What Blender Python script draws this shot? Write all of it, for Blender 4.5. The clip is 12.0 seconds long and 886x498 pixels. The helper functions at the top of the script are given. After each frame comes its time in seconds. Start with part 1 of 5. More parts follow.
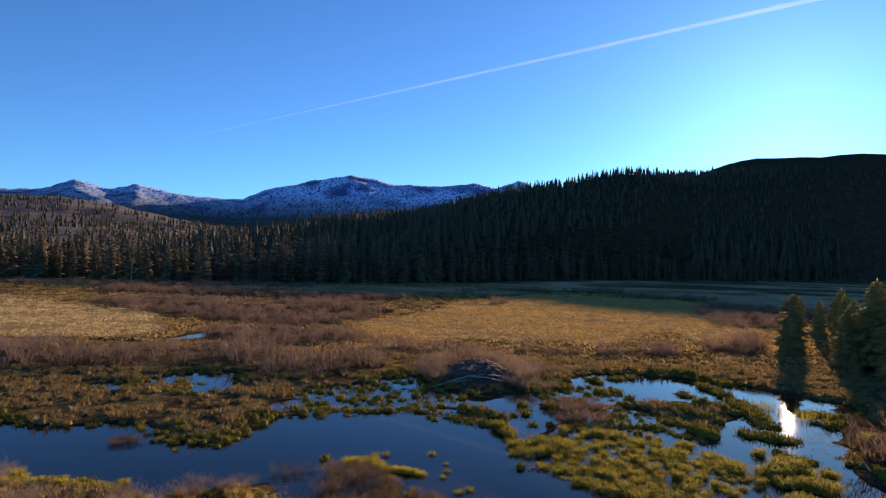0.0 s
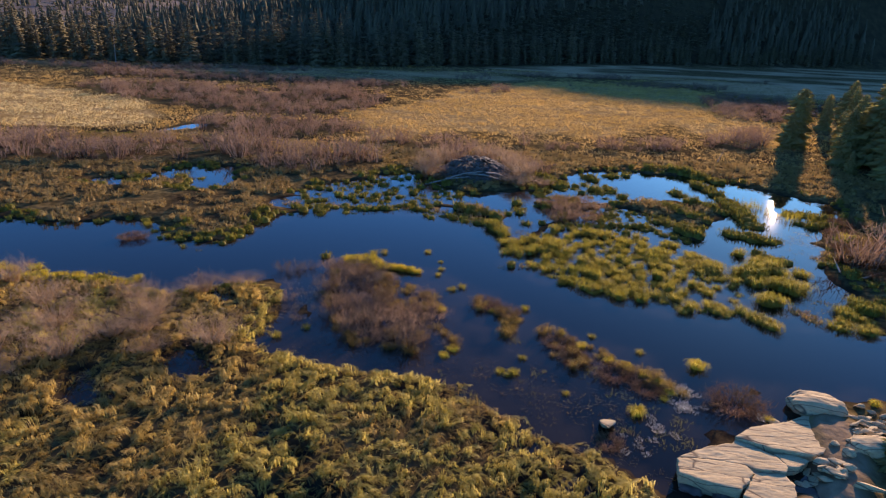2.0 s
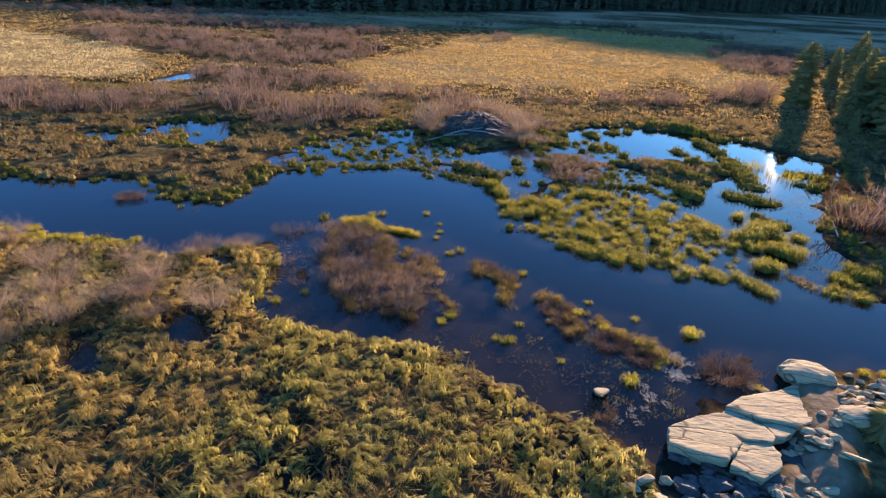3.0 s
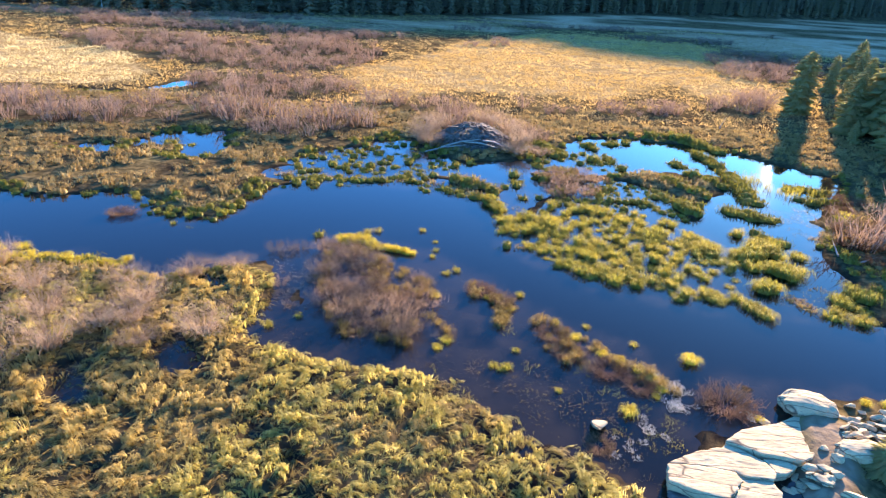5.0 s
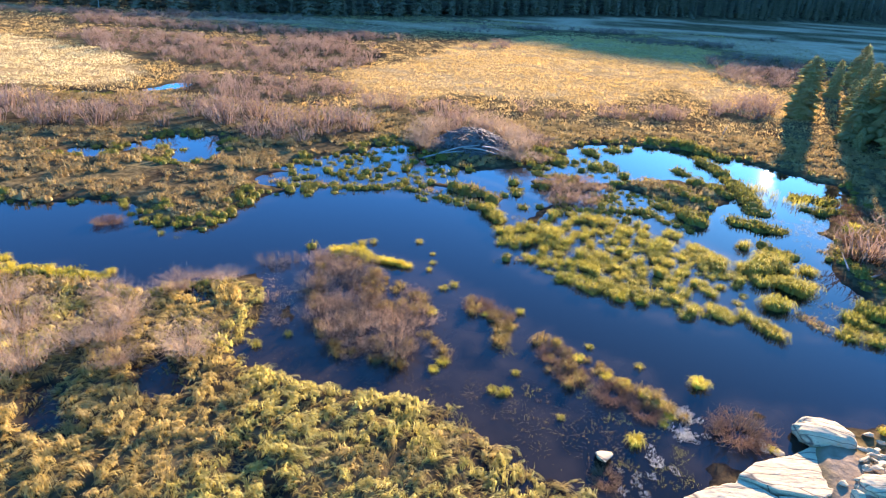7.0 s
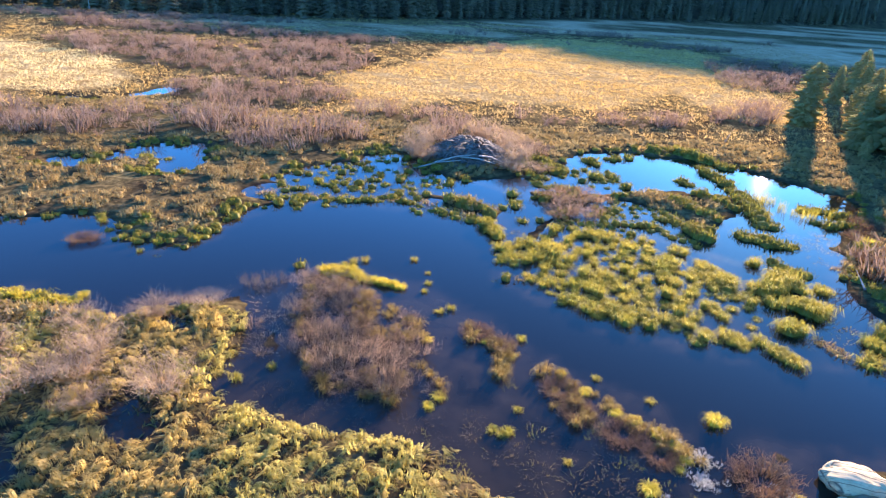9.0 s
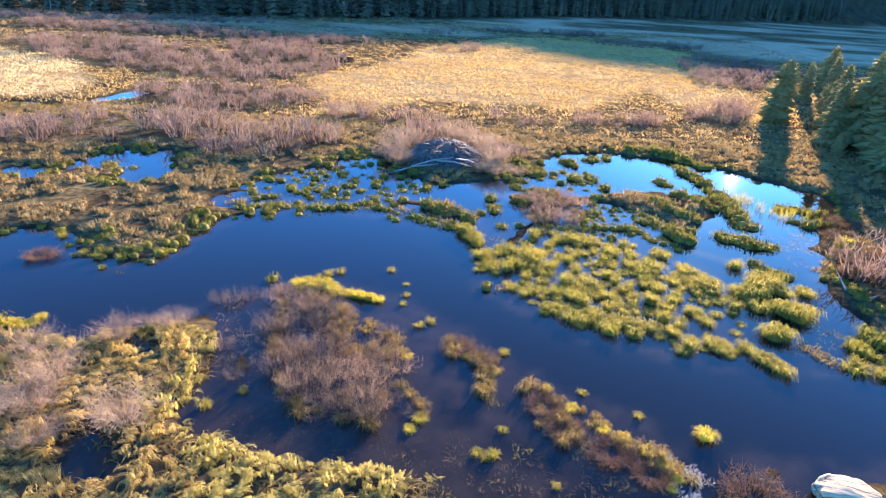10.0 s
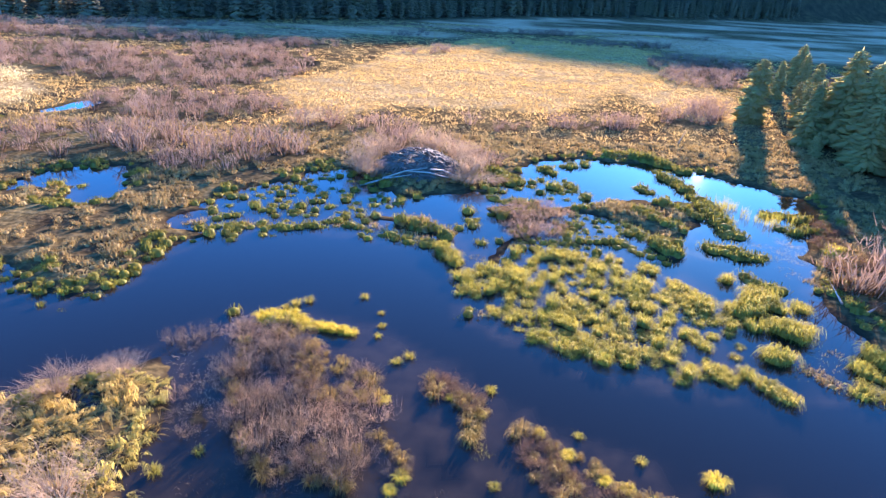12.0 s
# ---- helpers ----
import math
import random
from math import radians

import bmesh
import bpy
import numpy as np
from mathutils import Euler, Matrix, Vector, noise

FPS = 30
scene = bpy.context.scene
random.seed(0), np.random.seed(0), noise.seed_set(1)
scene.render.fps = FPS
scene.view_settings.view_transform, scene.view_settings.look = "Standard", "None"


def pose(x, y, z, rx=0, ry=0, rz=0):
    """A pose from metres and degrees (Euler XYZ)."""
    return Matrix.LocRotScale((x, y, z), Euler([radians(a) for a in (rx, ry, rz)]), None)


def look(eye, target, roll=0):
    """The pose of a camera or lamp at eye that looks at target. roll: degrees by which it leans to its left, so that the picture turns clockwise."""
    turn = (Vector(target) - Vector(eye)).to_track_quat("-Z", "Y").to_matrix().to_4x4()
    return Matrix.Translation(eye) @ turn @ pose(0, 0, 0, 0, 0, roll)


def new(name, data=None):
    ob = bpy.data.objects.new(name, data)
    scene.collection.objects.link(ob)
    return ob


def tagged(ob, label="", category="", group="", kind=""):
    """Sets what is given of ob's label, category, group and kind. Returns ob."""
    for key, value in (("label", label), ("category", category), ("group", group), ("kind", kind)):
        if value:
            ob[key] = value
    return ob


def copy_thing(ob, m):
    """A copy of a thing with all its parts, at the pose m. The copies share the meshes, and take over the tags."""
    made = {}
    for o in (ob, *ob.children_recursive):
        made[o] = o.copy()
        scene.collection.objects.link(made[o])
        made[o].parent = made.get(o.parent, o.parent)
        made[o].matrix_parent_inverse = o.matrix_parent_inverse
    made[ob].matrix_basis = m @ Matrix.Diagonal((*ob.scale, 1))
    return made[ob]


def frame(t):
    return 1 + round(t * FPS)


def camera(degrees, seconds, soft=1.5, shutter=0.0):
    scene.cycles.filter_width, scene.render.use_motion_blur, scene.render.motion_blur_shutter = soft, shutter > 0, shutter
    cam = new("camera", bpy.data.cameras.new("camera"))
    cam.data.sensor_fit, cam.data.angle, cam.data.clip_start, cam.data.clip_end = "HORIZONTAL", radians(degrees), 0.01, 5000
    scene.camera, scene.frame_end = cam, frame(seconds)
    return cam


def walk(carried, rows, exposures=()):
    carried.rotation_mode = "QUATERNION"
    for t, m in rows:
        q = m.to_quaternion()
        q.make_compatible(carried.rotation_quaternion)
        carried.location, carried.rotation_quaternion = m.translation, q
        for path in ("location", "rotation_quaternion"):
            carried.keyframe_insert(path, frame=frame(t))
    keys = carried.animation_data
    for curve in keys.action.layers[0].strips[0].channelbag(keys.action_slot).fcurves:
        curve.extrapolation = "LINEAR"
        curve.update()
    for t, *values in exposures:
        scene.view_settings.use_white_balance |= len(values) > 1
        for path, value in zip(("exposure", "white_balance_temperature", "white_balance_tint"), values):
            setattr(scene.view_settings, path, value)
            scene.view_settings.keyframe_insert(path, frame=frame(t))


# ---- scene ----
cam = camera(73.0, 12.0, 1.25)
PATH = [
    (0, (1.504, -0.743, 10.962), (1.382, 1.253, 10.98), 1.9),
    (0.5, (1.569, -0.569, 11.138), (1.452, 1.422, 10.993), 2.0),
    (1, (1.58, -0.447, 11.384), (1.471, 1.522, 11.053), 2.2),
    (1.5, (1.599, -0.324, 11.658), (1.501, 1.607, 11.149), 2.4),
    (2, (1.663, -0.221, 11.967), (1.574, 1.658, 11.286), 2.6),
    (2.5, (1.663, -0.106, 12.316), (1.589, 1.709, 11.48), 2.9),
    (3, (1.638, 0.079, 12.615), (1.564, 1.894, 11.778), 3.1),
    (5, (1.624, 0.816, 13.293), (1.558, 2.633, 12.46), 3.4),
    (5.5, (1.632, 1.084, 13.33), (1.567, 2.9, 12.497), 3.5),
    (6, (1.611, 1.37, 13.363), (1.548, 3.188, 12.531), 3.6),
    (6.5, (1.617, 1.715, 13.388), (1.555, 3.533, 12.556), 3.6),
    (7, (1.613, 2.096, 13.379), (1.551, 3.915, 12.548), 3.7),
    (9, (1.466, 4.001, 13.444), (1.419, 5.823, 12.62), 3.9),
    (9.5, (1.433, 4.527, 13.508), (1.426, 6.35, 12.685), 3.7),
    (10, (1.395, 5.059, 13.557), (1.422, 6.881, 12.733), 3.7),
    (10.5, (1.349, 5.656, 13.586), (1.419, 7.477, 12.764), 3.5),
    (11, (1.301, 6.257, 13.605), (1.395, 8.078, 12.784), 3.5),
    (11.5, (1.259, 6.869, 13.633), (1.366, 8.689, 12.812), 3.4),
    (12, (1.225, 7.502, 13.63), (1.34, 9.323, 12.811), 3.4),
]
walk(cam, [(t, look(eye, target, roll)) for t, eye, target, roll in PATH],
     [(0.0, 0.84, 7200, 32), (1.0, 0.78, 7000, 34), (1.5, 1.04, 6900, 33), (2.0, 1.44, 6800, 31), (2.5, 1.60, 6700, 29), (3.2, 2.06, 6500, 25), (4.8, 2.90, 6250, 22),
      (7.2, 2.92, 6100, 22), (9.0, 2.98, 6050, 24), (12.0, 3.14, 5650, 30)])

# ---------------------------------------------------------------- light
SUN_AZ, SUN_EL = 26.8, 12.0          # degrees to the right of +y, degrees above the horizon
sun_way = Vector((math.sin(radians(SUN_AZ)) * math.cos(radians(SUN_EL)),
                  math.cos(radians(SUN_AZ)) * math.cos(radians(SUN_EL)), math.sin(radians(SUN_EL))))
world = bpy.data.worlds.new("sky")
scene.world = world
world.use_nodes = True
wn = world.node_tree.nodes
sky = wn.new("ShaderNodeTexSky")
sky.sky_type, sky.sun_disc = "NISHITA", False
sky.sun_elevation, sky.sun_rotation = radians(SUN_EL), radians(SUN_AZ)
sky.altitude, sky.air_density, sky.dust_density, sky.ozone_density = 2000, 1.0, 0.95, 3.0
wn["Background"].inputs["Strength"].default_value = 0.088
deep = wn.new("ShaderNodeMix")            # the clear, deep blue of a high valley
deep.data_type, deep.blend_type = "RGBA", "MULTIPLY"
deep.inputs[0].default_value, deep.inputs[7].default_value = 1.0, (0.32, 0.91, 1.29, 1)
world.node_tree.links.new(sky.outputs["Color"], deep.inputs[6])
world.node_tree.links.new(deep.outputs[2], wn["Background"].inputs["Color"])

sun = new("sun", bpy.data.lights.new("sun", "SUN"))
sun.data.energy, sun.data.angle, sun.data.color = 4.2, radians(0.5), (1.0, 0.79, 0.53)
sun.matrix_world = look(sun_way * 100, (0, 0, 0))


# ---------------------------------------------------------------- arithmetic
def rough(x, y, seed=0):
    """Smooth value noise from 0 to 1, one cell a unit."""
    x, y = np.asarray(x, float), np.asarray(y, float)
    ix, iy = np.floor(x).astype(np.int64), np.floor(y).astype(np.int64)
    fx, fy = x - ix, y - iy
    fx, fy = fx * fx * (3 - 2 * fx), fy * fy * (3 - 2 * fy)

    def corner(a, b):
        h = (a * 374761393 + b * 668265263 + seed * 974634777) & 0xFFFFFFFF
        h = ((h ^ (h >> 13)) * 1274126177) & 0xFFFFFFFF
        return ((h ^ (h >> 16)) & 0xFFFFFF) / float(0xFFFFFF)

    low = corner(ix, iy) * (1 - fx) + corner(ix + 1, iy) * fx
    high = corner(ix, iy + 1) * (1 - fx) + corner(ix + 1, iy + 1) * fx
    return low * (1 - fy) + high * fy


def layered(x, y, size, seed=0, octaves=3):
    """Noise from about 0 to 1 in octaves, the largest of that size in metres."""
    total, weight, amp = 0.0, 0.0, 1.0
    for k in range(octaves):
        total = total + amp * rough(x / size * 2 ** k + 17.3 * k, y / size * 2 ** k - 9.1 * k, seed + k)
        weight, amp = weight + amp, amp * 0.5
    return total / weight


def chain(x, y, rows):
    """Distance from the outline of a chain of discs (x, y, radius), negative inside."""
    best = np.full(np.shape(x), 1e9)
    if len(rows) == 1:
        rows = [rows[0], rows[0]]
    for (ax, ay, ar), (bx, by, br) in zip(rows, rows[1:]):
        dx, dy = bx - ax, by - ay
        t = np.clip(((x - ax) * dx + (y - ay) * dy) / max(dx * dx + dy * dy, 1e-9), 0, 1)
        best = np.minimum(best, np.hypot(x - ax - t * dx, y - ay - t * dy) - (ar + t * (br - ar)))
    return best


def ramp(v, a, b):
    t = np.clip((v - a) / (b - a), 0, 1)
    return t * t * (3 - 2 * t)


# ---------------------------------------------------------------- the plan of the marsh
RIVER = [(-60, 26, 6), (-28, 29, 4.3), (-20, 29.8, 4.6), (-16.4, 28.3, 3.4), (-13.2, 27.6, 3.1), (-9.6, 29.7, 3.2), (-7.0, 34.8, 4.5), (-4.2, 35.4, 4.9),
         (-1, 34.6, 5.0), (2.2, 29.4, 2.6), (6.2, 25.8, 2.6), (10.5, 22.8, 3.1), (15, 22.5, 3.2), (22, 21.5, 3.4), (60, 18, 6)]
BAY = [(1.4, 28.2, 0.9), (-1.2, 27.9, 0.5), (-2.2, 28.2, 0.4)]
CUT = [(1.5, 26.6, 0.4), (1.6, 23.5, 0.5), (2.4, 21.2, 0.9)]
POOL = [(4.2, 20.2, 0.9), (7.0, 18.4, 1.4), (9, 17.2, 1.5), (10.8, 19, 1.9)]
MUDFLAT = [(-5.4, 21.4, 1.5), (-2.5, 20.2, 1.5), (0.5, 20.1, 1.5), (3, 19.3, 2.0), (5.5, 18, 2.2), (7.2, 17.0, 1.8)]
SHOAL = [(12.0, 18.4, 1.2), (14.2, 19.5, 0.8)]
CHANNEL = [(7.3, 16.7, 1.9), (7.4, 15.2, 1.3), (8.1, 13.9, 0.9)]
COVE = [(8.2, 13.6, 0.9), (9.3, 12.2, 1.2), (10.6, 11.2, 1.0)]
GAP = [(-6.0, 22.6, 0.7), (-6.3, 24.6, 0.9), (-6.2, 26.2, 0.8), (-6.4, 28, 0.8)]
POND_WEST = [(-24.3, 45.3, 1.0), (-22.3, 47.4, 2.0), (-20.3, 48.0, 2.2), (-18.9, 44.2, 1.3)]
POND_SMALL = [(-27.6, 43.9, 0.9), (-26.0, 43.7, 0.8)]
POOLS_NORTH = [(-9.0, 43.6, 2.6), (-6.6, 44.8, 4.0), (-3.6, 45.2, 4.0), (-4.4, 50.2, 1.9)]
SAND = [(14.2, 17.2, 0.6), (13.3, 15.4, 0.5), (12.4, 13.9, 0.7), (11.4, 12.6, 0.6)]
POOL_LODGE = [(-0.5, 44.5, 1.8), (3.8, 44.4, 2.6), (5.6, 40.8, 2.0), (4.9, 38.2, 0.9)]
EAST = [(5, 45.5, 1.5), (10.5, 48, 3.2), (15, 52.3, 5.2), (21, 52.3, 5.2), (27.4, 48.2, 3.2), (23.0, 42, 3.6), (18.6, 34.8, 3.2), (18.8, 28, 3.2), (14.0, 26.6, 2.6)]
BANK = [(5.7, 33.6, 1.9), (8, 31.2, 2.9), (10.6, 30.2, 3.2), (12.9, 27.5, 1.9), (13.3, 31.3, 2.7), (10.6, 35.4, 4.0), (12.6, 40.6, 3.0)]
BANK_GAPS = [[(14.7, 35.6, 0.5), (13.6, 33.4, 0.5)], [(11.8, 31.2, 0.45), (12.8, 29.7, 0.5)], [(10.3, 28.5, 0.4), (11.2, 28.4, 0.35)], [(9.3, 32.7, 0.5), (9.9, 32.3, 0.3)],
             [(13.3, 30.2, 0.35), (14.8, 29.8, 0.4)], [(11.9, 28.0, 0.35), (13.2, 27.3, 0.35)], [(8.0, 37.6, 0.5), (7.2, 36.0, 0.4)]]
# rows of tussocks that stand in the east pond: x, y and half the row's width
RIDGES_NORTH = [[(18.3, 50.4, 0.5), (19.3, 48.7, 0.6)], [(13.6, 48.0, 0.6)], [(13.3, 50.0, 0.5)], [(13.9, 55.5, 0.8), (16.3, 56.2, 0.8)], [(18.6, 59.3, 0.7), (21.6, 58.5, 0.8), (23.8, 55.7, 0.8), (24.9, 54.7, 0.7)],
                [(16.5, 45.0, 0.5), (17.3, 43.5, 0.7)], [(17.3, 42.7, 0.5), (18.4, 41.3, 0.6)], [(18.6, 47.1, 0.6), (19.0, 45.8, 0.7), (20.1, 44.1, 0.7)], [(21.5, 54.2, 0.8), (22.0, 51.2, 0.8), (22.0, 45.9, 0.9), (21.2, 40.9, 1.0)],
                [(14.9, 41.2, 0.6), (15.8, 39.3, 0.7), (16.7, 37.7, 0.6)], [(25.7, 45.4, 0.7), (27.0, 45.1, 0.6), (28.0, 44.4, 0.5)], [(25.1, 42.6, 0.6), (26.6, 42.1, 0.6), (27.6, 41.8, 0.7)]]
RIDGES_SOUTH = [[(18.5, 39.3, 0.7), (19.9, 38.6, 0.8), (21.8, 37.4, 0.6)], [(19.0, 35.3, 0.5), (19.9, 34.7, 0.6), (20.4, 33.4, 0.5)], [(16.4, 31.8, 0.6), (17.4, 31.7, 0.7), (18.8, 32.8, 0.7), (19.3, 32.0, 0.7)],
                [(17.1, 30.6, 0.6), (18.3, 30.2, 0.6), (18.5, 29.0, 0.5)], [(19.3, 29.9, 0.6)], [(20.2, 32.4, 0.4), (20.6, 31.6, 0.4)], [(16.1, 28.2, 0.4), (16.8, 27.5, 0.4)], [(13.9, 26.4, 0.6)], [(15.1, 25.7, 0.4)],
                [(15.5, 25.2, 0.35)], [(20.9, 28.3, 0.6)], [(19.7, 27.1, 0.5), (20.2, 26.2, 0.5)], [(18.9, 25.4, 0.6)], [(21.3, 27.4, 0.5)], [(20.0, 25.0, 0.5)], [(17.8, 35.1, 0.35)], [(5.0, 43.8, 0.5), (5.2, 40.7, 0.5)], [(5.3, 38.6, 0.4)]]
RIDGES_LODGE = [[(0.3, 39.6, 0.5), (1.5, 38.8, 0.6), (2.9, 37.5, 0.6), (3.9, 36.0, 0.7)], [(0.8, 41.5, 0.5), (2.2, 40.4, 0.5), (3.7, 39.3, 0.45)], [(7.4, 52.2, 0.7), (9.5, 50.1, 0.8)], [(6.8, 46.3, 0.7), (9.4, 46.2, 0.7)],
                [(12.0, 54.3, 0.7), (12.8, 53.4, 0.5)], [(11.7, 49.9, 0.6), (12.4, 48.5, 0.6)], [(-10.4, 39.6, 0.3), (-8.4, 40.0, 0.35), (-6.9, 39.9, 0.3), (-5.1, 40.4, 0.4), (-3.3, 41.1, 0.35), (-1.4, 40.4, 0.3)]]
LOW_BROWN = [[(17.3, 27.2, 0.4), (17.9, 26.6, 0.5), (18.2, 25.6, 0.4)], [(19.4, 28.2, 0.5)], [(24.2, 36.6, 0.6), (22.6, 34.2, 0.6)]]
HOLES = [[(-8.3, 18.3, 0.9), (-9.1, 19.2, 0.6)], [(-11.1, 16.3, 0.55), (-11.9, 17.5, 0.45)], [(-11.2, 14.7, 0.4), (-11.8, 14.8, 0.4)], [(-4.6, 15.7, 0.25), (-4.3, 14.9, 0.3)], [(-9.8, 24.6, 0.5), (-9.2, 24.2, 0.4)]]      # small flooded holes in the near sedge
RIM = [(-11.5, 40.6, 0.9), (-8, 40.6, 0.9), (-4.4, 40.4, 1.0), (-0.5, 40.2, 1.0), (1.8, 38.7, 1.0), (4.0, 36.2, 1.0)]            # the broken bank before the lodge's pool
CLUMP = [(-5.2, 28.9, 0.6), (-4.0, 27.6, 1.2), (-2.9, 25.7, 2.2), (-2.0, 24.1, 2.6), (-2.0, 22.7, 1.8), (0.2, 21.6, 1.1)]       # the willow clump on the spit
STRIP = [[(2.4, 25.3, 0.5), (3.4, 24.0, 0.8), (3.9, 23.2, 0.7)], [(5.3, 22.9, 0.7), (5.8, 21.8, 1.0), (5.8, 20.8, 0.6)], [(7.0, 21.3, 0.5), (8.2, 20.0, 0.6), (8.9, 19.2, 0.7)]]
NOTCH = [(-39.4, 63.8, 1.0), (-36.8, 63.2, 1.1)]
INLET = [(-33.8, 67.6, 0.8), (-32.4, 71.6, 1.2)]
FARWATER = [(-17.4, 103, 2.2), (-16, 107, 2.2)]
WATERS = (RIVER, BAY, CUT, POOL, CHANNEL, SHOAL, COVE, GAP, POND_WEST, POND_SMALL, POOLS_NORTH, POOL_LODGE, NOTCH, INLET, FARWATER)
GOLD_EAST = [(-9, 70, 4), (-7, 88, 9.5), (8, 94, 18), (20, 118, 26), (34, 146, 24), (38, 92, 7), (37, 78, 3)]
GOLD_WEST = [(-45, 71, 7.5), (-60, 80, 14), (-95, 86, 24)]
WILLOW = [[(-52, 50.5, 4.5), (-33, 53.5, 5.2), (-22, 57, 4.2)], [(-14, 53, 4.0), (-11, 55, 4.0)], [(-9, 66, 2.2), (-1, 65, 2.8)],
          [(-31, 76, 3.5), (-24, 72, 7.5), (-18, 73, 5)], [(-60, 107, 9), (-42, 97, 12), (-28, 95, 13), (-23, 107, 9), (-30, 116, 8)], [(-75, 129, 6), (-20, 131, 6)], [(-120, 142, 6), (-82, 146, 6), (-48, 165, 6)]]
WILLOW += [[(-1, 57, 1.8), (1, 60, 1.8), (7, 56, 2.0)], [(-19, 21.5, 4.5), (-13, 20.5, 2.6), (-10.6, 20, 1.3)],
          [(33, 75, 3.8), (38, 84, 2)], [(24, 71, 2.8), (18, 70, 1.8)], [(9, 68, 1.7), (12, 68, 1.7)], [(48, 105, 6), (56, 130, 9)],
          [(2, 128, 3.5), (7, 134, 3)], [(36, 41, 2.5), (30, 37, 2), (26, 33, 2)],
          [(26, 160, 5), (60, 165, 6)], [(-2, 165, 4), (5, 172, 4)], [(-6, 200, 3), (4, 205, 4)], [(18, 186, 5), (42, 192, 6)], [(85, 200, 6), (110, 215, 7)], [(58, 120, 8), (75, 110, 10)]]
FOREST_EDGE = [(-400, 122), (-133, 162), (-78, 158), (-40, 187), (15, 247), (42, 280), (110, 330), (250, 420), (600, 560)]
CREST = [(-150, 330, 3), (-100, 345, 9), (-60, 370, 19), (-20, 400, 35), (8, 430, 42), (60, 460, 60), (140, 500, 79), (300, 610, 118), (520, 700, 142), (900, 720, 150)]


def shore(x, y):
    """Distance from the nearest shore: positive on land, negative in the water."""
    d = np.full(np.shape(x), 1e9)
    for rows in WATERS:
        d = np.minimum(d, chain(x, y, rows))
    d = np.minimum(d, np.maximum(chain(x, y, EAST), -chain(x, y, BANK) - 0.9))
    for gap in BANK_GAPS:
        d = np.minimum(d, chain(x, y, gap))
    return d + 2.0 * (layered(x, y, 2.4, 3) - 0.5) + 0.6 * (rough(x / 0.6, y / 0.6, 9) - 0.5)


def behind_edge(x, y):
    """How far a place lies behind the forest's edge, roughly, in metres."""
    ex, ey = [p[0] for p in FOREST_EDGE], [p[1] for p in FOREST_EDGE]
    return (y - np.interp(x, ex, ey)) * 0.8


def hill(x, y):
    best = np.zeros(np.shape(x))
    for (ax, ay, ah), (bx, by, bh) in zip(CREST, CREST[1:]):
        dx, dy = bx - ax, by - ay
        t = np.clip(((x - ax) * dx + (y - ay) * dy) / (dx * dx + dy * dy), 0, 1)
        d, h = np.hypot(x - ax - t * dx, y - ay - t * dy), ah + t * (bh - ah)
        best = np.maximum(best, h * (1 - ramp(d, 0, 150 + 1.6 * h)))
    return best * ramp(behind_edge(x, y), 0, 60) * (0.9 + 0.2 * layered(x, y, 90, 31))


def mudflat(x, y):
    low = np.minimum(chain(x, y, MUDFLAT), chain(x, y, [(-5.4, 28.6, 1.2), (-1.5, 28.2, 1.2), (1.5, 26.4, 1.6), (2.5, 24.6, 1.6), (5.5, 22.2, 1.8), (8.6, 19.8, 1.3)]))
    return np.minimum(np.minimum(low, chain(x, y, CLUMP) - 0.9), chain(x, y, [(-7.2, 27.9, 0.9), (-6.4, 26.4, 0.8)])) + 0.9 * (layered(x, y, 1.3, 47) - 0.5)


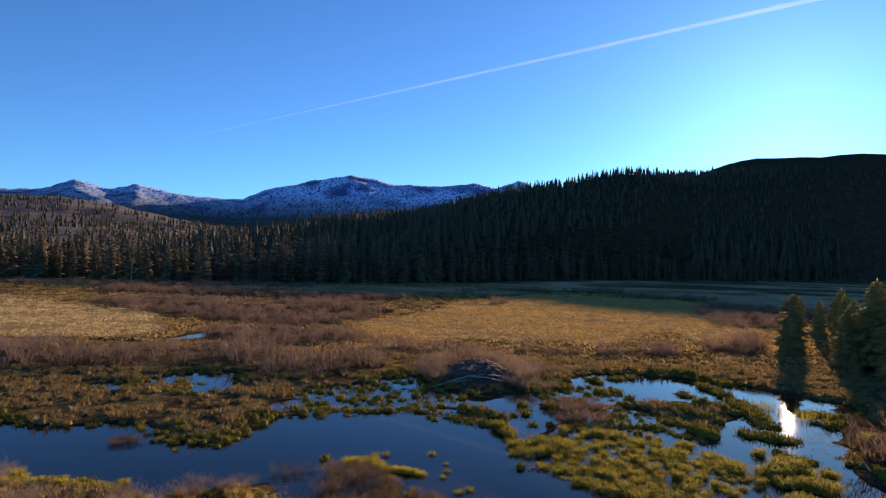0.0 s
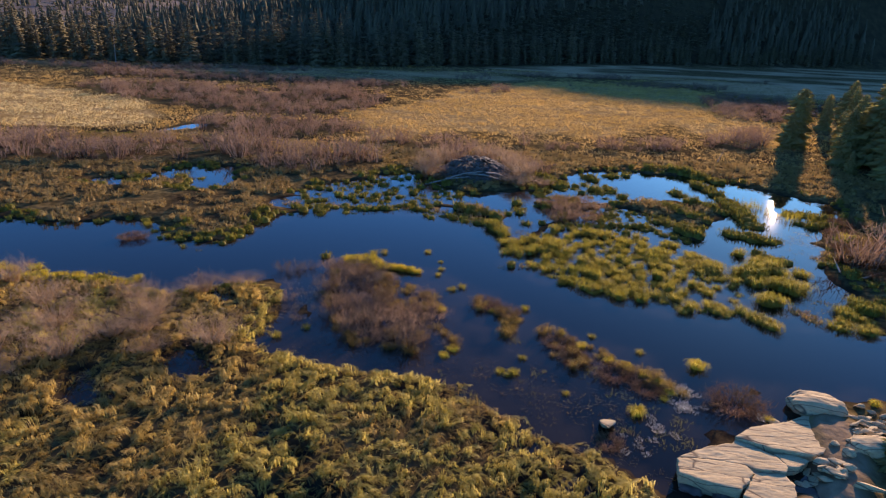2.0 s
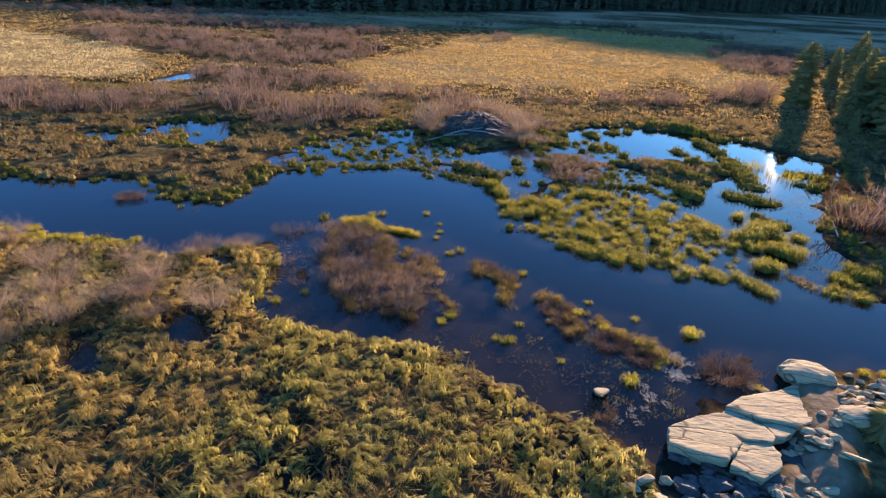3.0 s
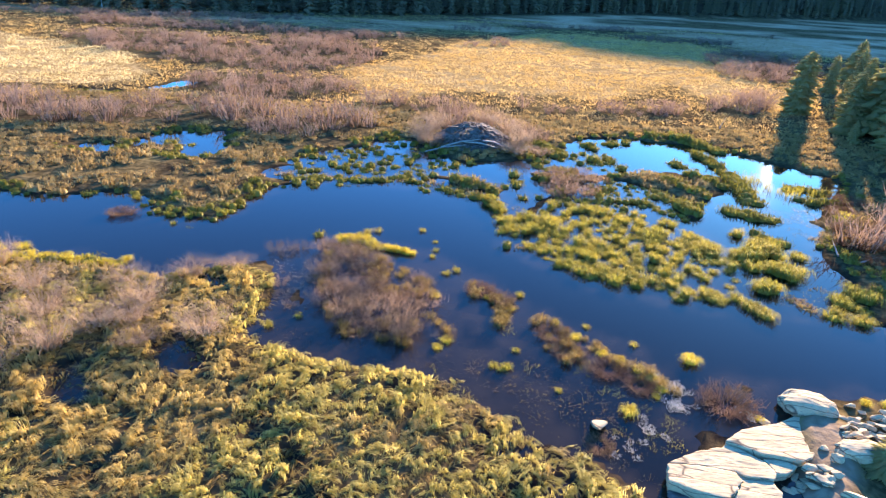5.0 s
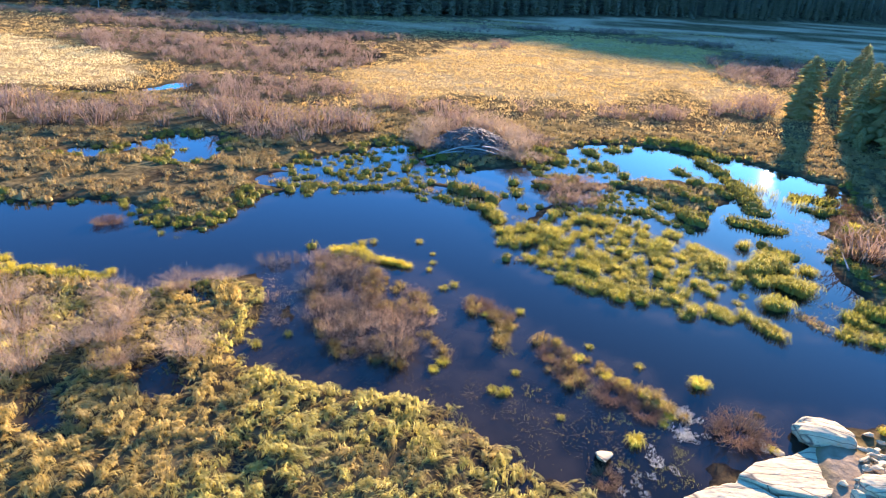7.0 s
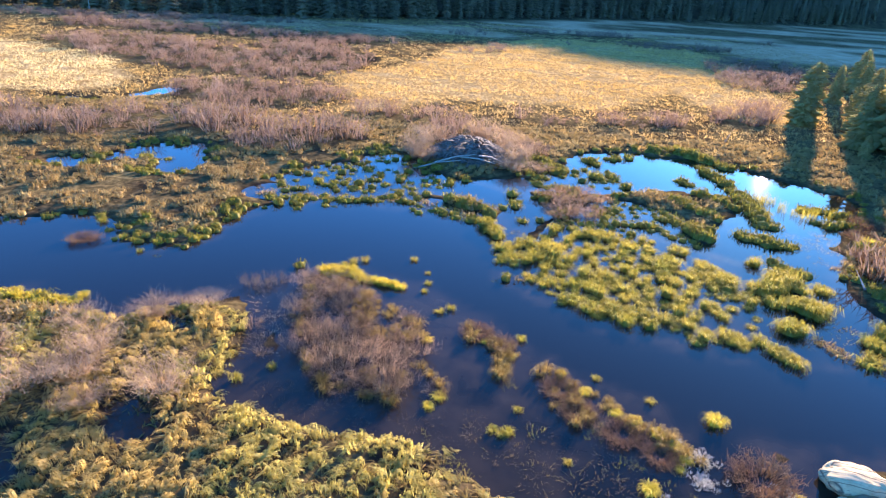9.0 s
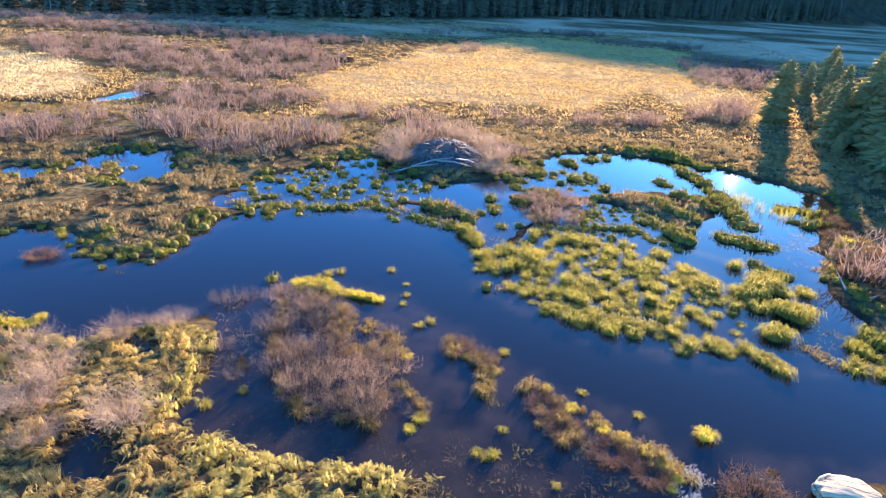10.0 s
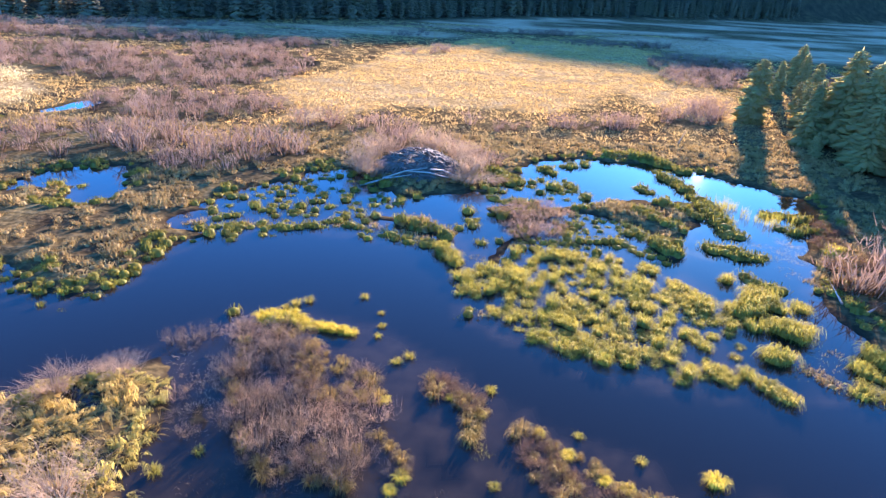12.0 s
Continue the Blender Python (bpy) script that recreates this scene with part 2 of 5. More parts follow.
def height(x, y):
    x, y = np.asarray(x, float), np.asarray(y, float)
    d = shore(x, y)
    land = 0.05 + 0.16 * ramp(d, 0, 1.5) + 0.12 * (layered(x, y, 1.3, 5) - 0.5)
    wet = 0.30 * (1 - ramp(np.minimum(chain(x, y, BANK), chain(x, y, RIM)), 0.1, 1.2))
    wet = wet + 0.22 * (1 - ramp(y, 17, 19)) * ramp(y, 8, 10) * (1 - ramp(layered(x, y, 2.6, 52), 0.30, 0.42))
    z = np.where(d > 0, land - wet * ramp(d, -0.5, 0.5), -0.55 * ramp(-d, -0.1, 1.6))
    # shallows over bare mud between the reeds and the willow clump
    flat = (1 - ramp(mudflat(x, y), -0.3, 0.4)) * (d > 0)
    z = z * (1 - flat) + flat * (-0.12 + 0.12 * (layered(x, y, 1.7, 52) - 0.45) - 0.08 * ramp(x, 0, 5))
    z = z - 0.32 * (1 - ramp(np.min([chain(x, y, row) for row in HOLES], axis=0), -0.3, 0.3))
    z = z - 0.6 * (1 - ramp(chain(x, y, [(6.7, 17.3, 1.0), (7.5, 15.8, 0.9), (8.4, 15.7, 0.6), (8.2, 14.0, 0.4)]), 0, 0.5))
    rocky = 1 - ramp(chain(x, y, [(11.2, 14.6, 1.0), (13.2, 15.1, 1.9), (14.6, 16.3, 1.9), (17, 16.2, 2.2), (24, 14, 3)]), -0.3, 0.5)
    z = z * (1 - rocky) + (0.10 + 0.1 * layered(x, y, 0.9, 6) + 0.22 * (1 - ramp(chain(x, y, SAND), 0, 0.6))) * rocky
    z = z - 0.4 * (1 - ramp(chain(x, y, [(12.0, 15.0, 0.35), (11.8, 14.3, 0.35), (11.5, 13.6, 0.4)]), 0, 0.35))
    foot = 1 - ramp(chain(x, y, [(8.2, 13.4, 0.5), (8.6, 12.6, 0.8), (9.6, 12.5, 0.9), (10.6, 12.8, 0.7), (11.3, 13.6, 0.4)]), -0.1, 0.5)
    z = z * (1 - foot) + (0.03 + 0.16 * layered(x, y, 0.5, 7)) * foot
    z = z + 0.5 * ramp(y, 70, 140) + 0.35 * ramp(x, 30, 60) * ramp(y, 20, 40)
    return z + hill(x, y)


def gold(x, y):
    d = np.minimum(chain(x, y, GOLD_EAST), chain(x, y, GOLD_WEST)) + 7 * (layered(x, y, 9, 12) - 0.5)
    return 1 - ramp(d, -1.5, 1.5)


def pale(x, y):
    """The open, pale grass between the golden meadow and the forest."""
    return (0.06 + 0.94 * ramp(layered(x, y * 2.5, 42, 36), 0.40, 0.60)) * ramp(y, 138, 155) * (1 - ramp(behind_edge(x, y), -16, -2))


def thicket(x, y):
    d = np.full(np.shape(x), 1e9)
    for rows in WILLOW:
        d = np.minimum(d, chain(x, y, rows))
    return d + 2.5 * (layered(x, y, 4, 21) - 0.5)


# ---------------------------------------------------------------- materials
def material(name):
    m = bpy.data.materials.new(name)
    m.use_nodes = True
    nodes, links = m.node_tree.nodes, m.node_tree.links
    return m, nodes, links, nodes["Principled BSDF"], nodes["Material Output"]


def noise_node(nodes, links, scale, detail=4, vector=None):
    n = nodes.new("ShaderNodeTexNoise")
    n.inputs["Scale"].default_value, n.inputs["Detail"].default_value = scale, detail
    if vector is None:
        vector = nodes.new("ShaderNodeNewGeometry").outputs["Position"]
    links.new(vector, n.inputs["Vector"])
    return n.outputs["Fac"]


def mix(nodes, links, fac, a, b):
    n = nodes.new("ShaderNodeMix")
    n.data_type = "RGBA"
    for socket, v in ((n.inputs[0], fac), (n.inputs[6], a), (n.inputs[7], b)):
        if isinstance(v, (int, float)):
            socket.default_value = v
        elif isinstance(v, tuple):
            socket.default_value = (*v, 1)
        else:
            links.new(v, socket)
    return n.outputs[2]


def levels(nodes, links, v, a, b):
    n = nodes.new("ShaderNodeMapRange")
    n.inputs[1].default_value, n.inputs[2].default_value = a, b
    links.new(v, n.inputs[0])
    return n.outputs[0]


def bump(nodes, links, bsdf, v, strength, distance):
    n = nodes.new("ShaderNodeBump")
    n.inputs["Strength"].default_value, n.inputs["Distance"].default_value = strength, distance
    links.new(v, n.inputs["Height"])
    links.new(n.outputs["Normal"], bsdf.inputs["Normal"])


def leafy(name, a, b, c, patch=0.6, through_light=0.45):
    """Blades, needles and twigs: three colours by clump and by blade, partly letting light through."""
    m, nodes, links, bsdf, out = material(name)
    geo = nodes.new("ShaderNodeNewGeometry")
    info = nodes.new("ShaderNodeObjectInfo")
    n1 = levels(nodes, links, noise_node(nodes, links, patch, 3), 0.35, 0.65)
    col = mix(nodes, links, n1, a, b)
    col = mix(nodes, links, levels(nodes, links, geo.outputs["Random Per Island"], 0.35, 1.6), col, c)
    col = mix(nodes, links, levels(nodes, links, info.outputs["Random"], 0.3, 2.2), col, c)
    clump = nodes.new("ShaderNodeAttribute")          # a chance value for each clump
    clump.attribute_name = "clump"
    shade = nodes.new("ShaderNodeHueSaturation")
    links.new(levels(nodes, links, clump.outputs["Fac"], 0.0, 1.0), shade.inputs["Value"])
    links.new(col, shade.inputs["Color"])
    span = shade.inputs["Value"].links[0].from_node
    span.inputs[3].default_value, span.inputs[4].default_value = 1.15, 0.6
    col = mix(nodes, links, levels(nodes, links, clump.outputs["Fac"], 0.0, 2.5), shade.outputs["Color"], a)
    diffuse, trans, blend = nodes.new("ShaderNodeBsdfDiffuse"), nodes.new("ShaderNodeBsdfTranslucent"), nodes.new("ShaderNodeMixShader")
    gloss, top = nodes.new("ShaderNodeBsdfGlossy"), nodes.new("ShaderNodeMixShader")
    gloss.inputs["Roughness"].default_value = 0.55
    gloss.inputs["Color"].default_value = (0.6, 0.6, 0.55, 1)
    blend.inputs[0].default_value, top.inputs[0].default_value = through_light, 0.02
    links.new(col, diffuse.inputs["Color"]), links.new(col, trans.inputs["Color"])
    links.new(diffuse.outputs[0], blend.inputs[1]), links.new(trans.outputs[0], blend.inputs[2])
    links.new(blend.outputs[0], top.inputs[1]), links.new(gloss.outputs[0], top.inputs[2])
    links.new(top.outputs[0], out.inputs["Surface"])
    nodes.remove(bsdf)
    return m


SEDGE = leafy("sedge blades", (0.29, 0.26, 0.034), (0.385, 0.31, 0.05), (0.18, 0.165, 0.03), 0.5, 0.58)
GOLDSEDGE = leafy("yellow sedge", (0.62, 0.48, 0.045), (0.56, 0.45, 0.06), (0.44, 0.37, 0.04), 0.8, 0.5)
BROWNSEDGE = leafy("brown autumn sedge", (0.47, 0.315, 0.105), (0.54, 0.40, 0.155), (0.30, 0.175, 0.075), 0.4, 0.6)
REED = leafy("bent sedge", (0.58, 0.49, 0.10), (0.41, 0.375, 0.07), (0.63, 0.49, 0.18), 0.4, 0.64)
MATTED = leafy("golden-brown matted sedge", (0.58, 0.435, 0.12), (0.66, 0.51, 0.18), (0.40, 0.275, 0.085), 0.4, 0.62)
STRAW = leafy("golden meadow grass", (0.64, 0.41, 0.11), (0.69, 0.48, 0.18), (0.48, 0.28, 0.075), 0.08, 0.5)
TWIG = leafy("bare willow twigs", (0.24, 0.148, 0.088), (0.31, 0.21, 0.13), (0.14, 0.085, 0.05), 0.3, 0.4)
BUSH = leafy("pale tan willow stems", (0.33, 0.225, 0.135), (0.42, 0.30, 0.185), (0.19, 0.12, 0.075), 0.4, 0.4)
# lighter copy of the willow twigs, brightening the far thickets by colour
THICKET = leafy("willow twigs in a lighter tone", (0.27, 0.175, 0.12), (0.37, 0.265, 0.19), (0.14, 0.083, 0.06), 0.12, 0.4)
NEEDLE = leafy("conifer needles", (0.115, 0.105, 0.062), (0.155, 0.13, 0.075), (0.07, 0.068, 0.045), 0.05, 0.25)
PALESTRAW = leafy("pale yellow meadow grass", (0.80, 0.63, 0.28), (0.86, 0.70, 0.36), (0.66, 0.48, 0.18), 0.08, 0.5)
FADED = leafy("faded pale grass", (0.50, 0.335, 0.17), (0.56, 0.39, 0.21), (0.37, 0.235, 0.12), 0.06, 0.4)
PINE = leafy("young pine needles", (0.34, 0.315, 0.125), (0.40, 0.355, 0.145), (0.23, 0.215, 0.085), 0.2, 0.65)
DUSKTWIG = leafy("dark wet willow twigs and thicket shade", (0.13, 0.085, 0.05), (0.17, 0.12, 0.075), (0.075, 0.048, 0.03), 0.5, 0.3)
RUSTSEDGE = leafy("rust-brown dry sedge", (0.33, 0.225, 0.06), (0.42, 0.31, 0.07), (0.20, 0.125, 0.045), 0.7, 0.5)
RUST = leafy("rust-brown marsh shrub", (0.17, 0.085, 0.04), (0.21, 0.125, 0.055), (0.10, 0.05, 0.03), 0.6, 0.3)
PALE = leafy("pale broken stalks", (0.74, 0.70, 0.60), (0.58, 0.53, 0.43), (0.40, 0.36, 0.27), 1.0, 0.3)


def ground_material():
    m, nodes, links, bsdf, out = material("marsh ground")
    att = nodes.new("ShaderNodeAttribute")
    att.attribute_name = "zone"
    split = nodes.new("ShaderNodeSeparateColor")
    links.new(att.outputs["Color"], split.inputs[0])
    fine, broad = noise_node(nodes, links, 3.0, 6), noise_node(nodes, links, 0.25, 4)
    soil = mix(nodes, links, levels(nodes, links, fine, 0.35, 0.65), (0.022, 0.016, 0.010), (0.075, 0.052, 0.028))
    sedge = mix(nodes, links, levels(nodes, links, fine, 0.4, 0.65), (0.09, 0.068, 0.028), (0.22, 0.16, 0.065))
    straw = mix(nodes, links, levels(nodes, links, broad, 0.35, 0.65), (0.40, 0.26, 0.09), (0.48, 0.35, 0.16))
    straw = mix(nodes, links, levels(nodes, links, fine, 0.38, 0.60), (0.19, 0.12, 0.047), straw)
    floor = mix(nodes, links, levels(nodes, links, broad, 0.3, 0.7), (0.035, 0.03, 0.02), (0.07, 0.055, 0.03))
    col = mix(nodes, links, levels(nodes, links, broad, 0.3, 0.7), soil, sedge)
    col = mix(nodes, links, split.outputs[0], col, straw)
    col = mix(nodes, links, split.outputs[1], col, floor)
    col = mix(nodes, links, split.outputs[2], col, (0.018, 0.014, 0.012))
    open_grass = nodes.new("ShaderNodeAttribute")
    open_grass.attribute_name = "pale"
    grey = mix(nodes, links, levels(nodes, links, broad, 0.35, 0.65), (0.40, 0.25, 0.135), (0.50, 0.34, 0.195))
    col = mix(nodes, links, open_grass.outputs["Fac"], col, grey)
    sand = mix(nodes, links, levels(nodes, links, fine, 0.3, 0.7), (0.30, 0.22, 0.14), (0.18, 0.13, 0.08))
    col = mix(nodes, links, att.outputs["Alpha"], col, sand)
    links.new(col, bsdf.inputs["Base Color"])
    bsdf.inputs["Roughness"].default_value = 1.0
    bsdf.inputs["Specular IOR Level"].default_value = 0.0
    bump(nodes, links, bsdf, fine, 0.8, 0.08)
    return m


def water_material():
    m, nodes, links, bsdf, out = material("still pond water")
    shallow = nodes.new("ShaderNodeAttribute")          # brown peat shows through where it is shallow
    shallow.attribute_name = "shallow"
    silt = mix(nodes, links, levels(nodes, links, noise_node(nodes, links, 0.9, 5), 0.35, 0.65), (0.016, 0.012, 0.009), (0.027, 0.0195, 0.013))
    links.new(mix(nodes, links, shallow.outputs["Fac"], (0.006, 0.0055, 0.005), silt), bsdf.inputs["Base Color"])
    bsdf.inputs["Roughness"].default_value = 0.02
    bsdf.inputs["IOR"].default_value = 1.26
    bump(nodes, links, bsdf, noise_node(nodes, links, 5.0, 6), 0.05, 0.012)
    return m


def rock_material(name, a, b, lichen):
    m, nodes, links, bsdf, out = material(name)
    obj = nodes.new("ShaderNodeTexCoord").outputs["Object"]
    stretch = nodes.new("ShaderNodeMapping")
    stretch.inputs["Scale"].default_value = (0.8, 4.5, 4.5)
    stretch.inputs["Rotation"].default_value = (0, 0, radians(-12))
    links.new(obj, stretch.inputs["Vector"])
    warp = nodes.new("ShaderNodeMix")
    warp.data_type = "VECTOR"
    bend = nodes.new("ShaderNodeTexNoise")
    bend.inputs["Scale"].default_value = 0.9
    links.new(obj, bend.inputs["Vector"])
    warp.inputs[0].default_value = 0.55
    links.new(stretch.outputs[0], warp.inputs[4])
    links.new(bend.outputs["Color"], warp.inputs[5])
    streak = noise_node(nodes, links, 2.4, 9, warp.outputs[1])
    grain, broad = noise_node(nodes, links, 26, 5, obj), noise_node(nodes, links, 1.1, 4, obj)
    thin = noise_node(nodes, links, 8.5, 8, warp.outputs[1])
    col = mix(nodes, links, levels(nodes, links, streak, 0.40, 0.60), a, b)
    col = mix(nodes, links, levels(nodes, links, thin, 0.52, 0.70), col, lichen)
    col = mix(nodes, links, levels(nodes, links, thin, 0.33, 0.40), (0.25, 0.19, 0.12), col)
    col = mix(nodes, links, levels(nodes, links, grain, 0.58, 0.75), col, lichen)
    col = mix(nodes, links, levels(nodes, links, broad, 0.55, 0.8), col, lichen)
    joints = nodes.new("ShaderNodeTexVoronoi")        # hairline joints that run with the grain
    joints.feature = "DISTANCE_TO_EDGE"
    joints.inputs["Scale"].default_value = 0.85
    links.new(warp.outputs[1], joints.inputs["Vector"])
    line = levels(nodes, links, joints.outputs["Distance"], 0.004, 0.03)
    col = mix(nodes, links, line, (0.11, 0.085, 0.06), col)
    links.new(col, bsdf.inputs["Base Color"])
    bsdf.inputs["Roughness"].default_value = 0.95
    bsdf.inputs["Specular IOR Level"].default_value = 0.15
    relief = nodes.new("ShaderNodeMath")
    relief.operation = "MULTIPLY_ADD"
    links.new(line, relief.inputs[0])
    relief.inputs[1].default_value = 0.5
    links.new(thin, relief.inputs[2])
    bump(nodes, links, bsdf, relief.outputs[0], 0.28, 0.03)
    return m


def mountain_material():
    m, nodes, links, bsdf, out = material("snow-streaked rock with haze tint")
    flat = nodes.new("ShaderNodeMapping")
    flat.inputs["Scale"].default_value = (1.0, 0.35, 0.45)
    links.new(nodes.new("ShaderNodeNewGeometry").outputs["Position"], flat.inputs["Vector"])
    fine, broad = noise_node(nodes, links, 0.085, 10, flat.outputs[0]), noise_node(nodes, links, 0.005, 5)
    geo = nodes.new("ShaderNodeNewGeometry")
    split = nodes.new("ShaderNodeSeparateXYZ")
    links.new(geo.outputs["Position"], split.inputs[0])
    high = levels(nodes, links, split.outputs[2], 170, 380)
    # rock and snow are tinted blue, distance haze put into the base colour
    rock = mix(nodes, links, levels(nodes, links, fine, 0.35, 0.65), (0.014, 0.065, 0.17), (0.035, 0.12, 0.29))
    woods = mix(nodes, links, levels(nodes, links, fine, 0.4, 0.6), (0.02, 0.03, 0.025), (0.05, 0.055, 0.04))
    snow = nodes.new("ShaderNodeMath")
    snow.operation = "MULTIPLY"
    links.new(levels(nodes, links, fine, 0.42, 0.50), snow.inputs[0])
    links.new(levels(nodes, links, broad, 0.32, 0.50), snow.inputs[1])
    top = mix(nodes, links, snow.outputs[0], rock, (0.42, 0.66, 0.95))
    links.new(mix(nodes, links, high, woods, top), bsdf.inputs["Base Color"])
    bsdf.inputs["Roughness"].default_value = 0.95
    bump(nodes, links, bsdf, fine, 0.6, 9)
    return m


def plain(name, a, b, scale, rough_value=0.9):
    m, nodes, links, bsdf, out = material(name)
    n = noise_node(nodes, links, scale, 6)
    links.new(mix(nodes, links, levels(nodes, links, n, 0.35, 0.65), a, b), bsdf.inputs["Base Color"])
    bsdf.inputs["Roughness"].default_value = rough_value
    bump(nodes, links, bsdf, n, 0.5, 0.03)
    return m


GROUND, WATER = ground_material(), water_material()
GRANITE = rock_material("pale weathered granite", (0.52, 0.405, 0.235), (0.45, 0.345, 0.195), (0.33, 0.25, 0.14))
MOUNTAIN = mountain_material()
FOOTHILL = plain("wooded brown foothill", (0.035, 0.030, 0.024), (0.11, 0.072, 0.05), 0.012)
BARK = plain("grey-brown bark", (0.05, 0.038, 0.03), (0.10, 0.08, 0.065), 6)
MUD = plain("dark dried mud", (0.06, 0.052, 0.044), (0.12, 0.10, 0.085), 2, 1.0)
STICK = plain("grey weathered sticks", (0.08, 0.07, 0.06), (0.17, 0.145, 0.125), 9, 1.0)
# rubble at the outcrop's foot, its cast shadow put into the colour
RUBBLE = plain("rubble darkened for outcrop shade", (0.045, 0.04, 0.036), (0.11, 0.095, 0.08), 5, 0.8)
SNAGWOOD = plain("bleached dead wood", (0.36, 0.32, 0.27), (0.25, 0.21, 0.17), 5)


# ---------------------------------------------------------------- meshes
def bed_mesh(name, verts, faces, chance, mat):
    """A mesh of many clumps that carries each clump's chance value."""
    me = tri_mesh(name, verts, faces, mat)
    me.attributes.new("clump", "FLOAT", "POINT").data.foreach_set("value", chance.astype(np.float32))
    return me


def tri_mesh(name, verts, faces, mat, smooth=False):
    verts, faces = np.asarray(verts, np.float32), np.asarray(faces, np.int32)
    k = faces.shape[1]
    me = bpy.data.meshes.new(name)
    me.vertices.add(len(verts)), me.loops.add(faces.size), me.polygons.add(len(faces))
    me.vertices.foreach_set("co", verts.ravel())
    me.loops.foreach_set("vertex_index", faces.ravel())
    me.polygons.foreach_set("loop_start", np.arange(0, faces.size, k, dtype=np.int32))
    if smooth:
        me.polygons.foreach_set("use_smooth", np.ones(len(faces), bool))
    me.materials.append(mat)
    me.update(calc_edges=True)
    return me


def part(name, data, parent=None, label=""):
    ob = new(name, data)
    if parent is not None:
        ob.parent = parent
    return tagged(ob, label)


def join(pieces):
    vs, fs, n = [], [], 0
    for v, f in pieces:
        vs.append(v), fs.append(f + n)
        n += len(v)
    return np.concatenate(vs), np.concatenate(fs)


def spread(templates, x, y, z, turn, size, rng, squash=None):
    """Many turned and scaled repeats of some templates in one pair of arrays."""
    which = rng.integers(0, len(templates), len(x))
    chance = rng.uniform(0, 1, len(x))
    squash = size if squash is None else squash
    out, tint = [], []
    for k, (v, f) in enumerate(templates):
        i = np.nonzero(which == k)[0]
        if not len(i):
            continue
        c, s = np.cos(turn[i])[:, None], np.sin(turn[i])[:, None]
        px = (v[:, 0] * c - v[:, 1] * s) * size[i, None] + x[i, None]
        py = (v[:, 0] * s + v[:, 1] * c) * size[i, None] + y[i, None]
        pz = v[:, 2] * squash[i, None] + z[i, None]
        vv = np.stack([px, py, pz], -1).reshape(-1, 3)
        ff = (f[None] + (np.arange(len(i)) * len(v))[:, None, None]).reshape(-1, f.shape[1])
        out.append((vv, ff))
        tint.append(np.repeat(chance[i], len(v)))
    return (*join(out), np.concatenate(tint))


def grid_points(x0, x1, y0, y1, step, rng):
    gx, gy = np.meshgrid(np.arange(x0, x1, step), np.arange(y0, y1, step))
    gx = gx.ravel() + rng.uniform(-0.5, 0.5, gx.size) * step
    gy = gy.ravel() + rng.uniform(-0.5, 0.5, gy.size) * step
    return gx, gy


def blades(rng, n, base, tall, wide, lean, sag=0.25, comb=None, simple=False):
    """n curved grass blades from a disc of radius base; comb: the way they are all bent to."""
    a, r = rng.uniform(0, 2 * np.pi, n), base * np.sqrt(rng.uniform(0, 1, n))
    bx, by = r * np.cos(a), r * np.sin(a)
    way = a + rng.normal(0, 0.5, n) if comb is None else comb + rng.normal(0, 0.5, n)
    dx, dy = np.cos(way), np.sin(way)
    h, l = tall * rng.uniform(0.6, 1.1, n), lean * rng.uniform(0.3, 1.1, n)
    w = wide * rng.uniform(0.7, 1.3, n)
    turn = way + np.pi / 2 + rng.normal(0, 0.6, n)
    wx, wy = np.cos(turn) * w / 2, np.sin(turn) * w / 2
    p0 = np.stack([bx, by, np.full(n, -0.04)], -1)
    p1 = np.stack([bx + dx * l * 0.35, by + dy * l * 0.35, h * 0.72], -1)
    p2 = np.stack([bx + dx * l, by + dy * l, h * (1 - sag * rng.uniform(0.2, 1.8, n))], -1)
    side = np.stack([wx, wy, np.zeros(n)], -1)
    if simple:
        v = np.stack([p0 - side, p0 + side, p2], 1).reshape(-1, 3)
        return v, np.arange(n * 3).reshape(-1, 3)
    v = np.stack([p0 - side, p0 + side, p1 - side * 0.8, p1 + side * 0.8, p2], 1).reshape(-1, 3)
    f = np.array([[0, 1, 3], [0, 3, 2], [2, 3, 4]])
    return v, (f[None] + (np.arange(n) * 5)[:, None, None]).reshape(-1, 3)


def dome(radius, tall, sides=8):
    ring = [(radius * math.cos(2 * math.pi * k / sides), radius * math.sin(2 * math.pi * k / sides)) for k in range(sides)]
    v = [(x, y, -0.12) for x, y in ring] + [(x * 0.75, y * 0.75, tall * 0.7) for x, y in ring] + [(0, 0, tall)]
    f = []
    for k in range(sides):
        n = (k + 1) % sides
        f += [(k, n, sides + n), (k, sides + n, sides + k), (sides + k, sides + n, 2 * sides)]
    return np.array(v), np.array(f)


